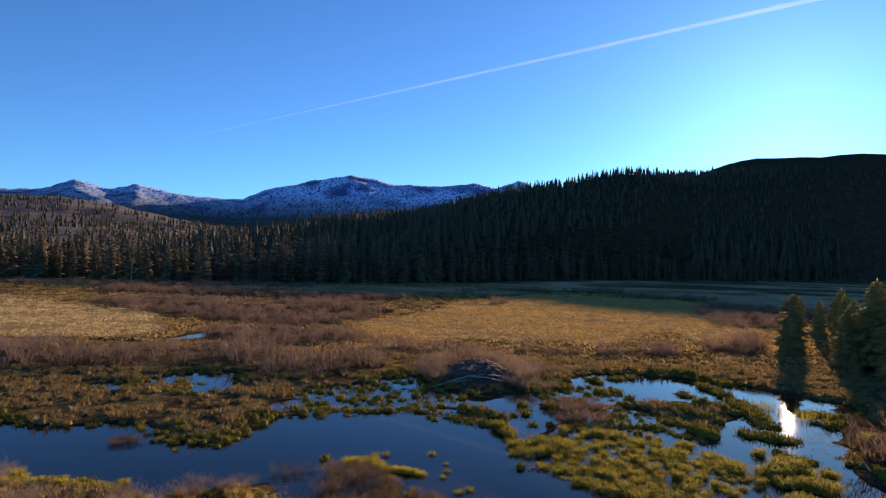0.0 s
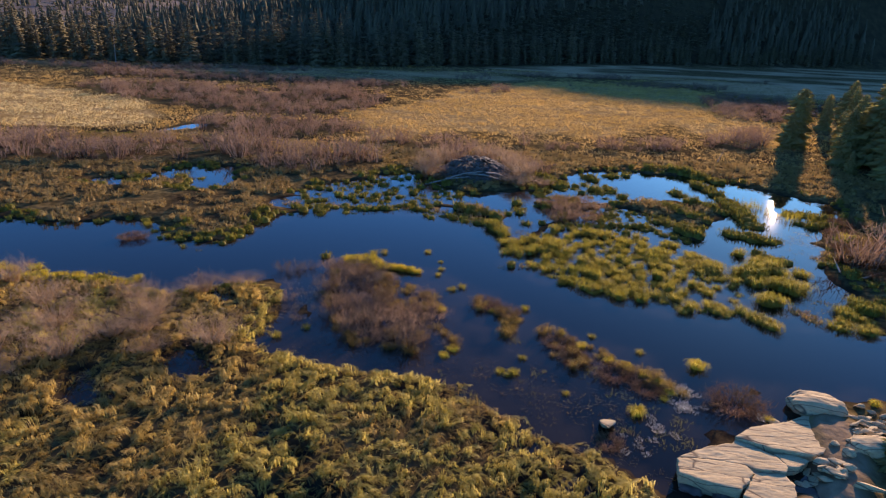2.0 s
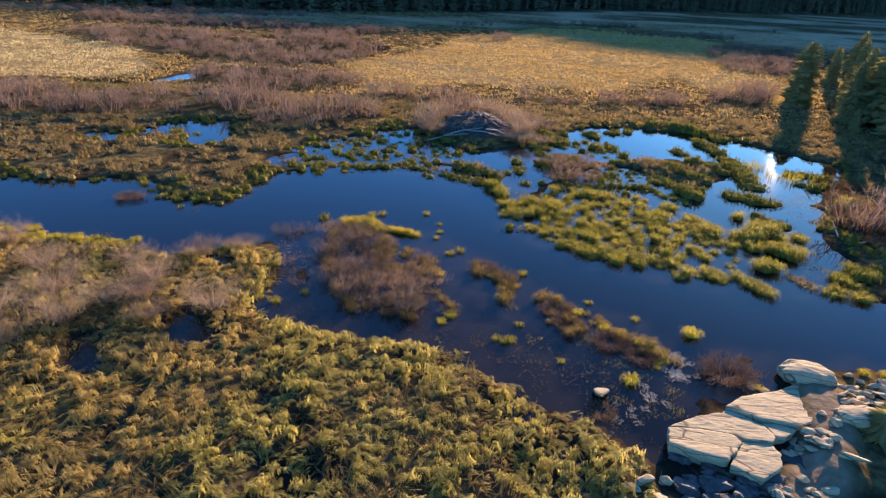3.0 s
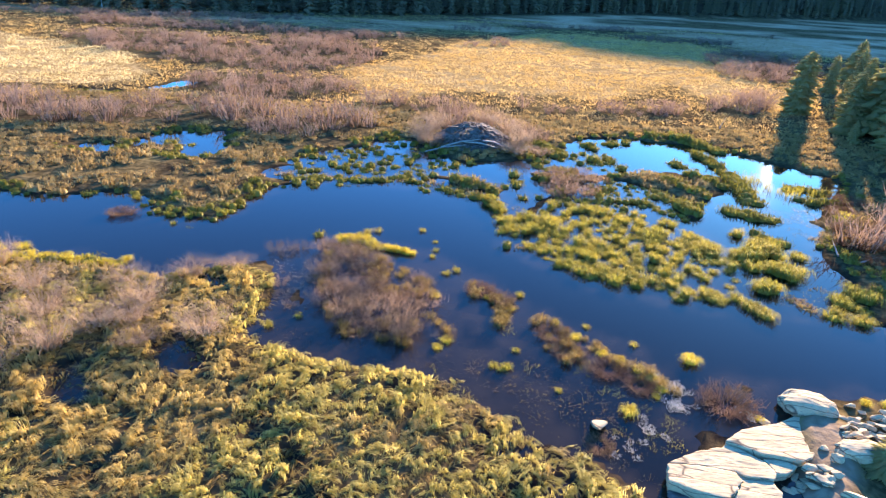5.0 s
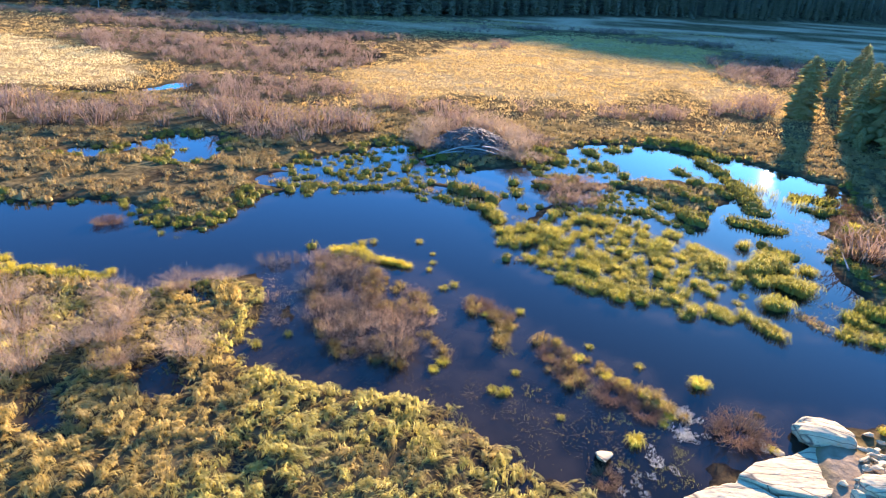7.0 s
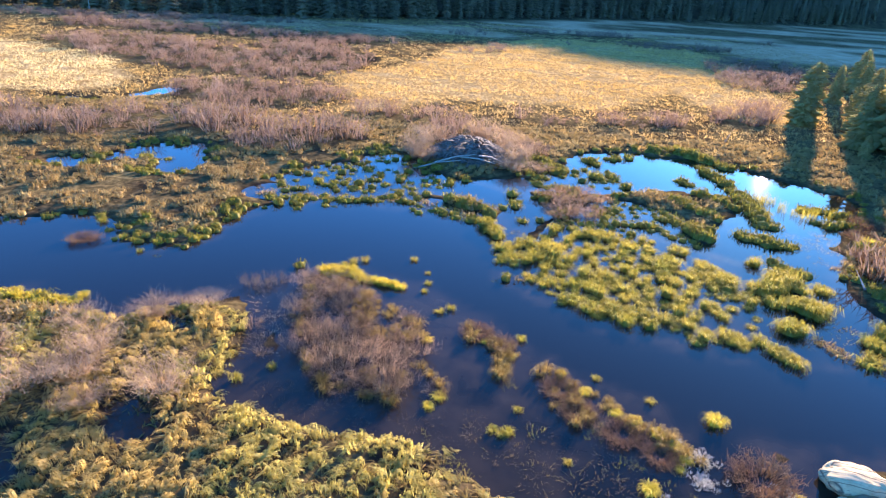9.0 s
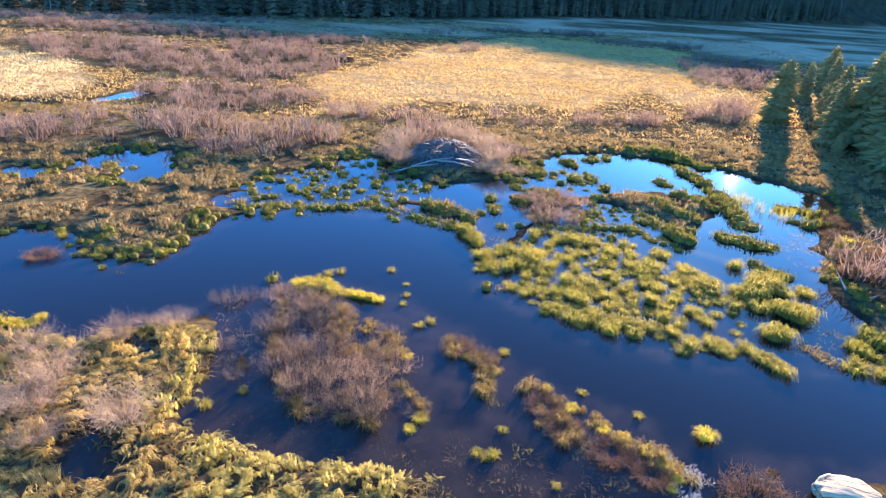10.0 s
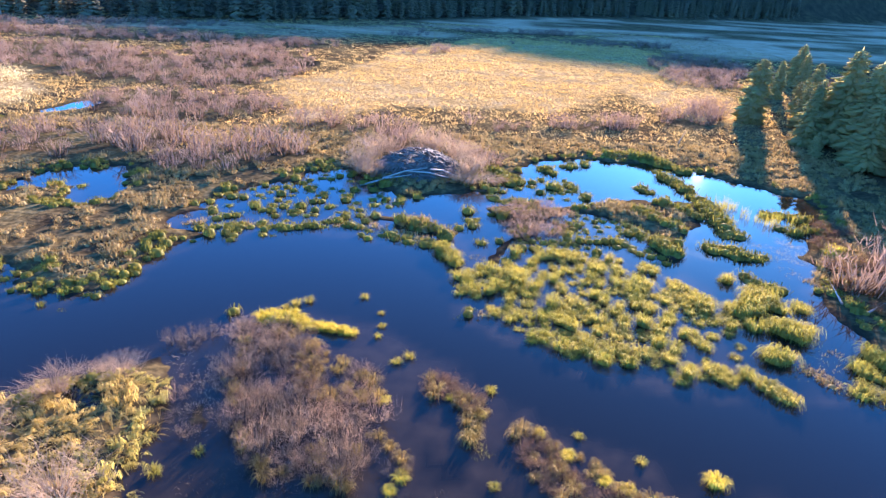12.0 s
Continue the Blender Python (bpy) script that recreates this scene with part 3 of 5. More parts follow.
def mop(rng, n, reach, tall, wide, comb=None, root=0.3, joints=3):
    """A tussock like a mop: blades that rise from the middle, arch over and hang down to the ground."""
    a = rng.uniform(0, 2 * np.pi, n)
    start = reach * root * np.sqrt(rng.uniform(0, 1, n))
    sx, sy = start * np.cos(a), start * np.sin(a)
    way = a + rng.normal(0, 0.35, n)
    dx, dy = np.cos(way), np.sin(way)
    if comb is not None:
        dx, dy = dx * 0.75 + 0.6 * math.cos(comb), dy * 0.75 + 0.6 * math.sin(comb)
    l, h = reach * rng.uniform(0.35, 1.1, n), tall * rng.uniform(0.65, 1.15, n)
    turn = way + np.pi / 2 + rng.normal(0, 0.4, n)
    w = wide * rng.uniform(0.6, 1.3, n)
    side = np.stack([np.cos(turn) * w / 2, np.sin(turn) * w / 2, np.zeros(n)], -1)
    end = rng.uniform(0.0, 0.55, n)

    def at(u, k):
        return np.stack([sx + dx * l * u, sy + dy * l * u, h * k], -1)

    if joints == 2:
        p0, p1, p2 = at(0.05, 0) - np.array([0, 0, 0.1]), at(0.5, 0.95), at(1.0, end)
        v = np.stack([p0 - side, p0 + side, p1 - side, p1 + side, p2], 1).reshape(-1, 3)
        f = np.array([[0, 1, 3], [0, 3, 2], [2, 3, 4]])
        return v, (f[None] + (np.arange(n) * 5)[:, None, None]).reshape(-1, 3)
    p0, p1, p2, p3 = at(0, 0) - np.array([0, 0, 0.1]), at(0.3, 0.92), at(0.7, 0.85), at(1.0, end)
    v = np.stack([p0 - side, p0 + side, p1 - side, p1 + side, p2 - side * 0.8, p2 + side * 0.8, p3], 1).reshape(-1, 3)
    f = np.array([[0, 1, 3], [0, 3, 2], [2, 3, 5], [2, 5, 4], [4, 5, 6]])
    return v, (f[None] + (np.arange(n) * 7)[:, None, None]).reshape(-1, 3)


def locks(rng, bundles, n, reach, tall, wide, comb):
    """Matted sedge: bundles of blades that lean one way and end in a common tip."""
    pieces = []
    f0 = np.array([[0, 1, 3], [0, 3, 2], [2, 3, 5], [2, 5, 4], [4, 5, 6]])
    for k in range(bundles):
        a, r = rng.uniform(0, 6.28), reach * math.sqrt(rng.uniform(0, 1)) * 0.8
        sx, sy, way = r * math.cos(a), r * math.sin(a), comb + rng.normal(0, 0.45)
        l, h, drop = reach * rng.uniform(0.7, 1.4), tall * rng.uniform(0.6, 1.2), rng.uniform(0.0, 0.5)
        d, s = np.array([math.cos(way), math.sin(way), 0]), np.array([-math.sin(way), math.cos(way), 0])
        off = rng.normal(0, 0.034, n)[:, None]
        low, jit = rng.normal(0, 0.05, n)[:, None], rng.uniform(0.75, 1.15, n)[:, None]
        curve = s * l * rng.normal(0, 0.3)
        root = np.array([sx, sy, 0.0]) + s * off + d * low
        w = s * wide * rng.uniform(0.6, 1.2, n)[:, None] / 2 + d * rng.normal(0, 0.3, n)[:, None] * wide / 2
        up = np.array([0, 0, 1.0])
        p0, p1 = root - up * 0.08, root + d * l * 0.22 * jit + up * h * 0.8 * jit + s * off * 0.3
        p2 = root + d * l * 0.62 * jit + up * h * 0.95 * jit - s * off * 0.2 + curve * 0.35
        p3 = root + d * l * jit + up * h * drop - s * off * 0.5 + curve
        v = np.stack([p0 - w, p0 + w, p1 - w, p1 + w, p2 - w * 0.8, p2 + w * 0.8, p3], 1).reshape(-1, 3)
        pieces.append((v, (f0[None] + (np.arange(n) * 7)[:, None, None]).reshape(-1, 3)))
    return join(pieces)


def tussock(rng, n, wide):
    """A mound of sedge: a shaggy cushion of arching blades with some upright ones on its crown."""
    core = [dome(0.30, 0.30, 7), mop(rng, n, 0.46, 0.46, wide, None, 0.62)]
    return join(core + [blades(rng, n // 4, 0.26, 0.56, wide, 0.16, 0.15)])


def tuft(rng, n, wide):
    """A single loose tuft in the water: blades that spread from one root."""
    return join([mop(rng, n // 2, 0.48, 0.42, wide, None, 0.35), blades(rng, n // 2, 0.24, 0.52, wide, 0.42, 0.25)])


def shrub(rng, stems, wide, twigs=2, tall=1.7, open_out=0.8, base=0.5):
    """A bare, many-stemmed willow: thin upright stems with side twigs."""
    v, f = blades(rng, stems, base, tall, wide, open_out, 0.12)
    pieces = [(v, f)]
    v5 = v.reshape(-1, 5, 3)
    for k in range(twigs):
        t = rng.uniform(0.25, 0.9, stems)[:, None]
        start = v5[:, 2] * (1 - t) + v5[:, 4] * t
        tv, tf = blades(rng, stems, 0.02, tall * 0.36, wide, open_out * 0.4, 0.05, None, True)
        tv = tv.reshape(-1, 3, 3)
        tv = tv - tv[:, :1] + start[:, None]
        pieces.append((tv.reshape(-1, 3), tf))
    return join(pieces)


def spire_arrays(rng, tall, spread_out, tiers=4, sides=5):
    """A far conifer: a few ragged skirts of boughs, one above the other."""
    v, f = [], []
    for k in range(tiers):
        low, high, r = tall * (0.06 + 0.8 * k / tiers), tall * (0.42 + 0.6 * (k + 1) / tiers), spread_out * (1 - 0.8 * k / tiers)
        n = len(v)
        v.append((0, 0, min(high, tall)))
        for j in range(sides):
            a = 2 * math.pi * (j + rng.uniform(-0.3, 0.3)) / sides + k
            c = r * rng.uniform(0.65, 1.2)
            v.append((c * math.cos(a), c * math.sin(a), low - rng.uniform(0, 0.05) * tall))
            b = a + math.pi / sides
            v.append((0.5 * r * math.cos(b), 0.5 * r * math.sin(b), low + 0.07 * tall))
        f += [(n, n + 1 + j, n + 1 + (j + 1) % (2 * sides)) for j in range(2 * sides)]
    return np.array(v), np.array(f)


def trunk_arrays(tall, radius, sides=6):
    v, f = [], []
    for k, (z, r) in enumerate(((-0.3, 1.25), (0.3, 1.0), (tall * 0.5, 0.6), (tall, 0.08))):
        v += [(radius * r * math.cos(2 * math.pi * j / sides), radius * r * math.sin(2 * math.pi * j / sides), z) for j in range(sides)]
    for k in range(3):
        for j in range(sides):
            a, b = k * sides + j, k * sides + (j + 1) % sides
            f += [(a, b, b + sides), (a, b + sides, a + sides)]
    return np.array(v), np.array(f)


def crown_arrays(rng, tall, rounds, around, spread_out, bare=0.1, taper=0.75, full=1.0):
    """Whorls of drooping, ragged boughs, wide below and narrow at the top."""
    v, f = [], []
    for k in range(rounds):
        u = (k + rng.uniform(-0.4, 0.4)) / rounds
        z = tall * (bare + (1.0 - bare) * max(u, 0))
        reach = spread_out * (1 - max(u, 0)) ** taper * rng.uniform(0.7, 1.2) + 0.06 * spread_out
        for j in range(around):
            a = 2 * math.pi * (j + rng.uniform(-0.4, 0.4)) / around + k
            r = reach * rng.uniform(0.55, 1.2)
            c, s = math.cos(a), math.sin(a)
            w = (r * rng.uniform(0.22, 0.38) + 0.08) * full
            drop = r * rng.uniform(0.1, 0.45)
            n = len(v)
            v += [(0, 0, z + 0.15 * r), (c * r * 0.6 - s * w, s * r * 0.6 + c * w, z - drop * 0.5),
                  (c * r * 0.6 + s * w, s * r * 0.6 - c * w, z - drop * 0.55), (c * r, s * r, z - drop * 0.7),
                  (c * r * 0.55, s * r * 0.55, z - drop - 0.25 * w)]
            f += [(n, n + 1, n + 3), (n, n + 3, n + 2), (n + 1, n + 4, n + 3), (n + 2, n + 3, n + 4)]
    n = len(v)
    v += [(0.05 * spread_out, 0, tall * 0.93), (-0.04 * spread_out, 0.05 * spread_out, tall * 0.93), (0, 0, tall * 1.03)]
    f.append((n, n + 1, n + 2))
    return np.array(v), np.array(f)


# ---------------------------------------------------------------- the ground, the water, the far country
def axis(low, dense_low, dense_high, high, step, growth):
    mid = list(np.arange(dense_low, dense_high + step / 2, step))
    up, s = [mid[-1]], step
    while up[-1] < high:
        s *= growth
        up.append(up[-1] + s)
    down, s = [mid[0]], step
    while down[-1] > low:
        s *= growth
        down.append(down[-1] - s)
    return np.array(down[:0:-1] + mid + up[1:])


def build_ground():
    xs, ys = axis(-4800, -30, 30, 4800, 0.4, 1.06), axis(-600, 9, 56, 4900, 0.4, 1.05)
    gx, gy = np.meshgrid(xs, ys)
    gz = height(gx, gy)
    nx, ny = len(xs), len(ys)
    i = (np.arange(ny - 1)[:, None] * nx + np.arange(nx - 1)[None]).ravel()
    faces = np.stack([i, i + 1, i + nx + 1, i + nx], -1)
    me = tri_mesh("ground", np.stack([gx, gy, gz], -1).reshape(-1, 3), faces, GROUND, True)
    zone = np.ones((nx * ny, 4), np.float32)
    zone[:, 0] = gold(gx, gy).ravel()
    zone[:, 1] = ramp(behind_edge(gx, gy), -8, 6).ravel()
    # dark wet peat low down; reaches higher under near sedge, painting gap shade
    zone[:, 2] = (1 - ramp(gz + 0.1 * (layered(gx, gy, 0.8, 58) - 0.5), 0.0, np.where((gy < 22) & (gx < 9), 0.34, 0.13))).ravel()
    zone[:, 3] = (1 - ramp(chain(gx, gy, SAND) + 0.6 * (layered(gx, gy, 1, 8) - 0.5), -0.2, 0.3)).ravel()
    me.attributes.new("pale", "FLOAT", "POINT").data.foreach_set("value", pale(gx, gy).ravel().astype(np.float32))
    att = me.color_attributes.new("zone", "FLOAT_COLOR", "POINT")
    att.data.foreach_set("color", zone.ravel())
    tagged(new("ground", me), "marshy valley floor of dark peat, sedge with painted gap shade, golden grass", "ground", kind="structure")


def build_water():
    xs, ys = axis(-130, -24, 26, 130, 0.5, 1.12), axis(-25, 10, 54, 125, 0.5, 1.12)
    gx, gy = np.meshgrid(xs, ys)
    nx, ny = len(xs), len(ys)
    i = (np.arange(ny - 1)[:, None] * nx + np.arange(nx - 1)[None]).ravel()
    me = tri_mesh("water", np.stack([gx, gy, np.zeros_like(gx)], -1).reshape(-1, 3), np.stack([i, i + 1, i + nx + 1, i + nx], -1), WATER)
    depth = -height(gx, gy)
    me.attributes.new("shallow", "FLOAT", "POINT").data.foreach_set("value", (1 - ramp(depth, 0.05, 0.45)).ravel().astype(np.float32))
    tagged(new("water", me), "still dark blue water of a winding stream and ponds", "water", kind="structure")


def build_range(name, label, rows, distance, depth, mat, seed, jag, thing_kind="structure"):
    """A range of heights whose crest passes over given bearings and elevations, sloping to the front."""
    az = np.linspace(rows[0][0], rows[-1][0], 360)
    crest = np.interp(az, [r[0] for r in rows], [r[1] for r in rows])
    top = np.tan(np.radians(crest)) * distance + 11
    steps = 46
    v = []
    for k in range(steps):
        u = k / (steps - 1)
        reach = distance - depth * (1 - u) if u <= 1 else distance
        x, y = np.sin(np.radians(az)) * reach, np.cos(np.radians(az)) * reach
        ridged = 1 - np.abs(2 * layered(x, y, depth * 0.28, seed, 6) - 1)
        detail = jag * (ridged - 0.75) * np.sin(np.pi * min(u * 1.02, 1)) ** 0.7
        tip = jag * 0.18 * (layered(x, y, depth * 0.03, seed + 9, 3) - 0.5) * u
        v.append(np.stack([x, y, top * u ** 1.25 + detail + tip - 6 * (1 - u)], -1))
    back = v[-1].copy()
    back[:, 0] *= 1.06
    back[:, 1] *= 1.06
    back[:, 2] = -5
    v.append(back)
    n = len(az)
    i = (np.arange(steps)[:, None] * n + np.arange(n - 1)[None]).ravel()
    me = tri_mesh(name, np.concatenate(v), np.stack([i, i + 1, i + n + 1, i + n], -1), mat, False)
    tagged(new(name, me), label, "mountain", kind=thing_kind)
    return np.stack(v[:-1])


def build_contrail():
    a = Vector((math.sin(radians(-27.9)) * math.cos(radians(9.24)), math.cos(radians(-27.9)) * math.cos(radians(9.24)), math.sin(radians(9.24)))) * 4600
    b = Vector((math.sin(radians(30)) * math.cos(radians(21.2)), math.cos(radians(30)) * math.cos(radians(21.2)), math.sin(radians(21.2)))) * 4000
    m, nodes, links, bsdf, out = material("thin ice cloud")
    bsdf.inputs["Base Color"].default_value = (0.95, 0.95, 0.95, 1)
    clear, trans, blend = nodes.new("ShaderNodeBsdfTransparent"), nodes.new("ShaderNodeBsdfTranslucent"), nodes.new("ShaderNodeMixShader")
    trans.inputs["Color"].default_value = (1, 1, 1, 1)
    fac = levels(nodes, links, noise_node(nodes, links, 0.006, 4), -0.2, 0.8)
    fade, thin = nodes.new("ShaderNodeAttribute"), nodes.new("ShaderNodeMath")
    fade.attribute_name, thin.operation = "fade", "MULTIPLY"
    links.new(fac, thin.inputs[0]), links.new(fade.outputs["Fac"], thin.inputs[1])
    fac = thin.outputs[0]
    scaled = nodes.new("ShaderNodeMath")
    scaled.operation, scaled.inputs[1].default_value = "MULTIPLY", 0.075
    links.new(fac, scaled.inputs[0])
    links.new(scaled.outputs[0], blend.inputs[0])
    links.new(clear.outputs[0], blend.inputs[1]), links.new(trans.outputs[0], blend.inputs[2])
    links.new(blend.outputs[0], out.inputs["Surface"])
    nodes.remove(bsdf)
    sides, steps, v, f = 8, 90, [], []
    along = (b - a).normalized()
    up = along.cross(Vector((0, 1, 0))).normalized()
    out_way = along.cross(up)
    for k in range(steps + 1):
        u = k / steps
        c, r = a.lerp(b, u), (2.5 + 13 * u) * (0.8 + 0.4 * float(rough(u * 40, 0.5, 4)))
        for j in range(sides):
            t = 2 * math.pi * j / sides
            v.append(c + up * r * math.cos(t) + out_way * r * math.sin(t))
    for k in range(steps):
        for j in range(sides):
            p, q = k * sides + j, k * sides + (j + 1) % sides
            f.append((p, q, q + sides, p + sides))
    me = tri_mesh("contrail", np.array(v), np.array(f), m, True)
    fades = np.repeat(0.15 + 0.85 * np.arange(steps + 1) / steps, sides)
    me.attributes.new("fade", "FLOAT", "POINT").data.foreach_set("value", fades.astype(np.float32))
    ob = new("contrail", me)
    ob.visible_shadow = False
    tagged(ob, "long thin white vapour trail across clear blue sky", "contrail", kind="stuff")


build_ground()
build_water()
build_range("mountain_range", "distant granite peaks with haze-blue colour, streaked with fresh snow",
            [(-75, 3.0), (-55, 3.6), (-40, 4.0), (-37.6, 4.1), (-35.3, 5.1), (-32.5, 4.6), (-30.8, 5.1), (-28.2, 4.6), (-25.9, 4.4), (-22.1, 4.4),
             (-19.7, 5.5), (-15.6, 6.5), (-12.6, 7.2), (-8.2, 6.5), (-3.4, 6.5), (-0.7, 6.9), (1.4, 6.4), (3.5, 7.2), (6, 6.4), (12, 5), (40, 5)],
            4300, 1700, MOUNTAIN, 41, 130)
slopes = build_range("foothills", "wooded brown foothill below snowy peaks",
            [(-75, 3.0), (-45, 3.3), (-40, 3.5), (-36, 3.6), (-32, 3.2), (-28, 2.4), (-22, 1.6), (-15, 1.2), (-8, 1.0), (0, 1.0)],
            1700, 1000, FOOTHILL, 57, 30)
build_contrail()


# ---------------------------------------------------------------- forest
rng = np.random.default_rng(7)


def make_conifer(tall, rounds, around, spread_out, bare, mat=None, taper=0.75, full=1.0):
    tree = new("conifer_tree")
    part("trunk", tri_mesh("trunk", *trunk_arrays(tall * 0.97, 0.013 * tall + 0.06), BARK, True), tree, "grey-brown bark trunk")
    part("crown", tri_mesh("crown", *crown_arrays(rng, tall, rounds, around, spread_out, bare, taper, full), mat or NEEDLE), tree)
    return tagged(tree, "tall dark green conifer at the forest edge", "tree", "conifers along the forest edge")


def plant(models, x, y, size, turn, label="", group=""):
    z = height(x, y)
    used = set()
    for k in range(len(x)):
        ob = models[k % len(models)]
        m = pose(x[k], y[k], z[k] - 0.1, rng.normal(0, 1.2), rng.normal(0, 1.2), math.degrees(turn[k]))
        if ob.name in used:
            ob = copy_thing(ob, m)
        else:
            used.add(ob.name)
            ob.matrix_basis = m
        ob.scale = (size[k], size[k], size[k] * (0.85 + 0.2 * ((k * 7) % 10) / 10))
        tagged(ob, label, "", group)


def build_forest():
    models = [make_conifer(18, 24, 7, s, b) for s, b in ((2.9, 0.03), (2.4, 0.05), (3.4, 0.02), (2.2, 0.08), (2.7, 0.04), (2.0, 0.1))]
    x, y = grid_points(-230, 260, 120, 470, 4.6, rng)
    b = behind_edge(x, y) + 14 * (layered(x, y, 25, 77) - 0.5)
    near = (b > 0) & (b < 10) & (np.abs(x / np.maximum(y, 1)) < 1.0)
    x, y = x[near], y[near]
    order = np.argsort(np.hypot(x, y))[:290]
    x, y = x[order], y[order]
    plant(models, x, y, rng.uniform(0.5, 0.95, len(x)), rng.uniform(0, 6.28, len(x)))
    # the woods behind, one mass
    far = [join([trunk_arrays(9, 0.25, 3), spire_arrays(rng, 18, s, 4, 4)]) for s in (3.4, 2.8, 3.9, 2.5, 3.1, 3.6)]
    gx, gy = grid_points(-620, 760, 130, 820, 6.4, rng)
    hx, hy = grid_points(-260, 260, 130, 540, 4.8, rng)
    front = (behind_edge(hx, hy) < 45) | (hill(hx, hy) > 16)
    back = (behind_edge(gx, gy) >= 45) & ~((hill(gx, gy) > 16) & (np.abs(gx) < 260) & (gy < 540))
    gx, gy = np.concatenate([gx[back], hx[front]]), np.concatenate([gy[back], hy[front]])
    b = behind_edge(gx, gy) + 10 * (layered(gx, gy, 25, 77) - 0.5)
    ratio = gx / np.maximum(gy, 1)
    keep = (b > 9) & (ratio > -1.05) & (ratio < 0.95)
    rise = hill(gx, gy)
    keep &= (b < 110) | (rise > 6)
    bald = (rise > 88) & (ratio > 0.30)
    keep &= ~bald
    gx, gy = gx[keep], gy[keep]
    size = 0.84 * rng.uniform(0.35, 1.0, len(gx)) ** 0.75 * (1 - 0.5 * ramp(hill(gx, gy), 10, 45)) * (1.2 - 0.2 * ramp(behind_edge(gx, gy), 15, 60))
    ragged = [crown_arrays(rng, 18, 8, 4, s, 0.05, 0.7, 1.5) for s in (2.6, 2.1, 3.0, 1.9, 2.4, 2.8)]
    fore = (behind_edge(gx, gy) < 42) & (ratio[keep] < 0.35)
    pieces, tints = [], []
    for models, pick in ((ragged, fore), (far, ~fore)):
        v, f, c = spread(models, gx[pick], gy[pick], height(gx[pick], gy[pick]), rng.uniform(0, 6.28, pick.sum()), size[pick], rng)
        pieces.append((v, f))
        tints.append(c)
    (v, f), c = join(pieces), np.concatenate(tints)
    small = [spire_arrays(rng, 14, s, 2, 4) for s in (2.6, 3.2, 2.2)]
    n, m = slopes.shape[:2]
    row, col = rng.uniform(10, n - 2, 3400), rng.uniform(0, m - 2, 3400)
    i, j = row.astype(int), col.astype(int)
    place = slopes[i, j] + (slopes[i + 1, j] - slopes[i, j]) * (row - i)[:, None] + (slopes[i, j + 1] - slopes[i, j]) * (col - j)[:, None]
    open_land = (layered(place[:, 0], place[:, 1], 160, 83) > 0.5) & (row > 37) & (rng.uniform(0, 1, len(row)) < 0.7)
    place = place[~open_land]
    sv, sf, sc = spread(small, place[:, 0], place[:, 1], place[:, 2] - 1, rng.uniform(0, 6.28, len(place)), rng.uniform(0.7, 1.2, len(place)), rng)
    tagged(new("foothill_forest", bed_mesh("foothill_forest", sv, sf, sc, NEEDLE)), "far conifers over brown foothills", "forest", kind="stuff")
    tagged(new("far_forest", bed_mesh("far_forest", v, f, c, NEEDLE)), "dense dark conifer forest over a shaded hillside", "forest", kind="stuff")


def build_right_bank():
    models = [make_conifer(8.2, 46, 14, s, b, PINE, t, 0.5) for s, t, b in ((1.75, 0.3, 0.02), (2.0, 0.45, 0.1), (1.9, 0.4, 0.06), (1.6, 0.45, 0.14), (2.3, 0.5, 0.1))]
    spots = [(40.6, 76.4, 8.2), (45.4, 74, 5.0), (40.8, 65.6, 6.6), (46.4, 68.4, 7.6), (43.6, 65.4, 9.0), (42.6, 60.6, 8.8), (40.8, 56.8, 7.4), (44.8, 56, 9.4), (41.0, 51.4, 8.0), (44.2, 50.4, 9.6),
             (48.6, 62, 9.4), (39.4, 47.2, 6.6), (42.8, 46, 8.8), (48, 79.5, 5), (52, 83, 6), (51.4, 72, 7.6), (39.2, 61.4, 2.6), (53, 93, 5), (59, 97, 6), (63, 105, 7), (63, 86, 7.5), (37.6, 44.2, 3.6)]
    x, y, s = (np.array([p[k] for p in spots], float) for k in range(3))
    plant(models, x, y, s / 7.8, rng.uniform(0, 6.28, len(x)), "young green pine beside the marsh", "young pines by the pond")


build_forest()
build_right_bank()


# ---------------------------------------------------------------- marsh plants


def one(name, mesh, x, y, z, wide, tall, label, category, group):
    ob = new(name, mesh)
    ob.matrix_basis = pose(x, y, z, 0, 0, rng.uniform(0, 360)) @ Matrix.Diagonal((wide * rng.uniform(0.9, 1.25), wide, tall, 1))
    return tagged(ob, label, category, group)


def apart(x, y, gap):
    """Those of many places, taken in chance order, that keep a distance from one another."""
    kept, cells = [], {}
    for k in rng.permutation(len(x)):
        cx, cy = int(x[k] // gap), int(y[k] // gap)
        near = [j for i in (-1, 0, 1) for n in (-1, 0, 1) for j in cells.get((cx + i, cy + n), ())]
        if all((x[j] - x[k]) ** 2 + (y[j] - y[k]) ** 2 > gap * gap for j in near):
            cells.setdefault((cx, cy), []).append(k)
            kept.append(k)
    return x[kept], y[kept]


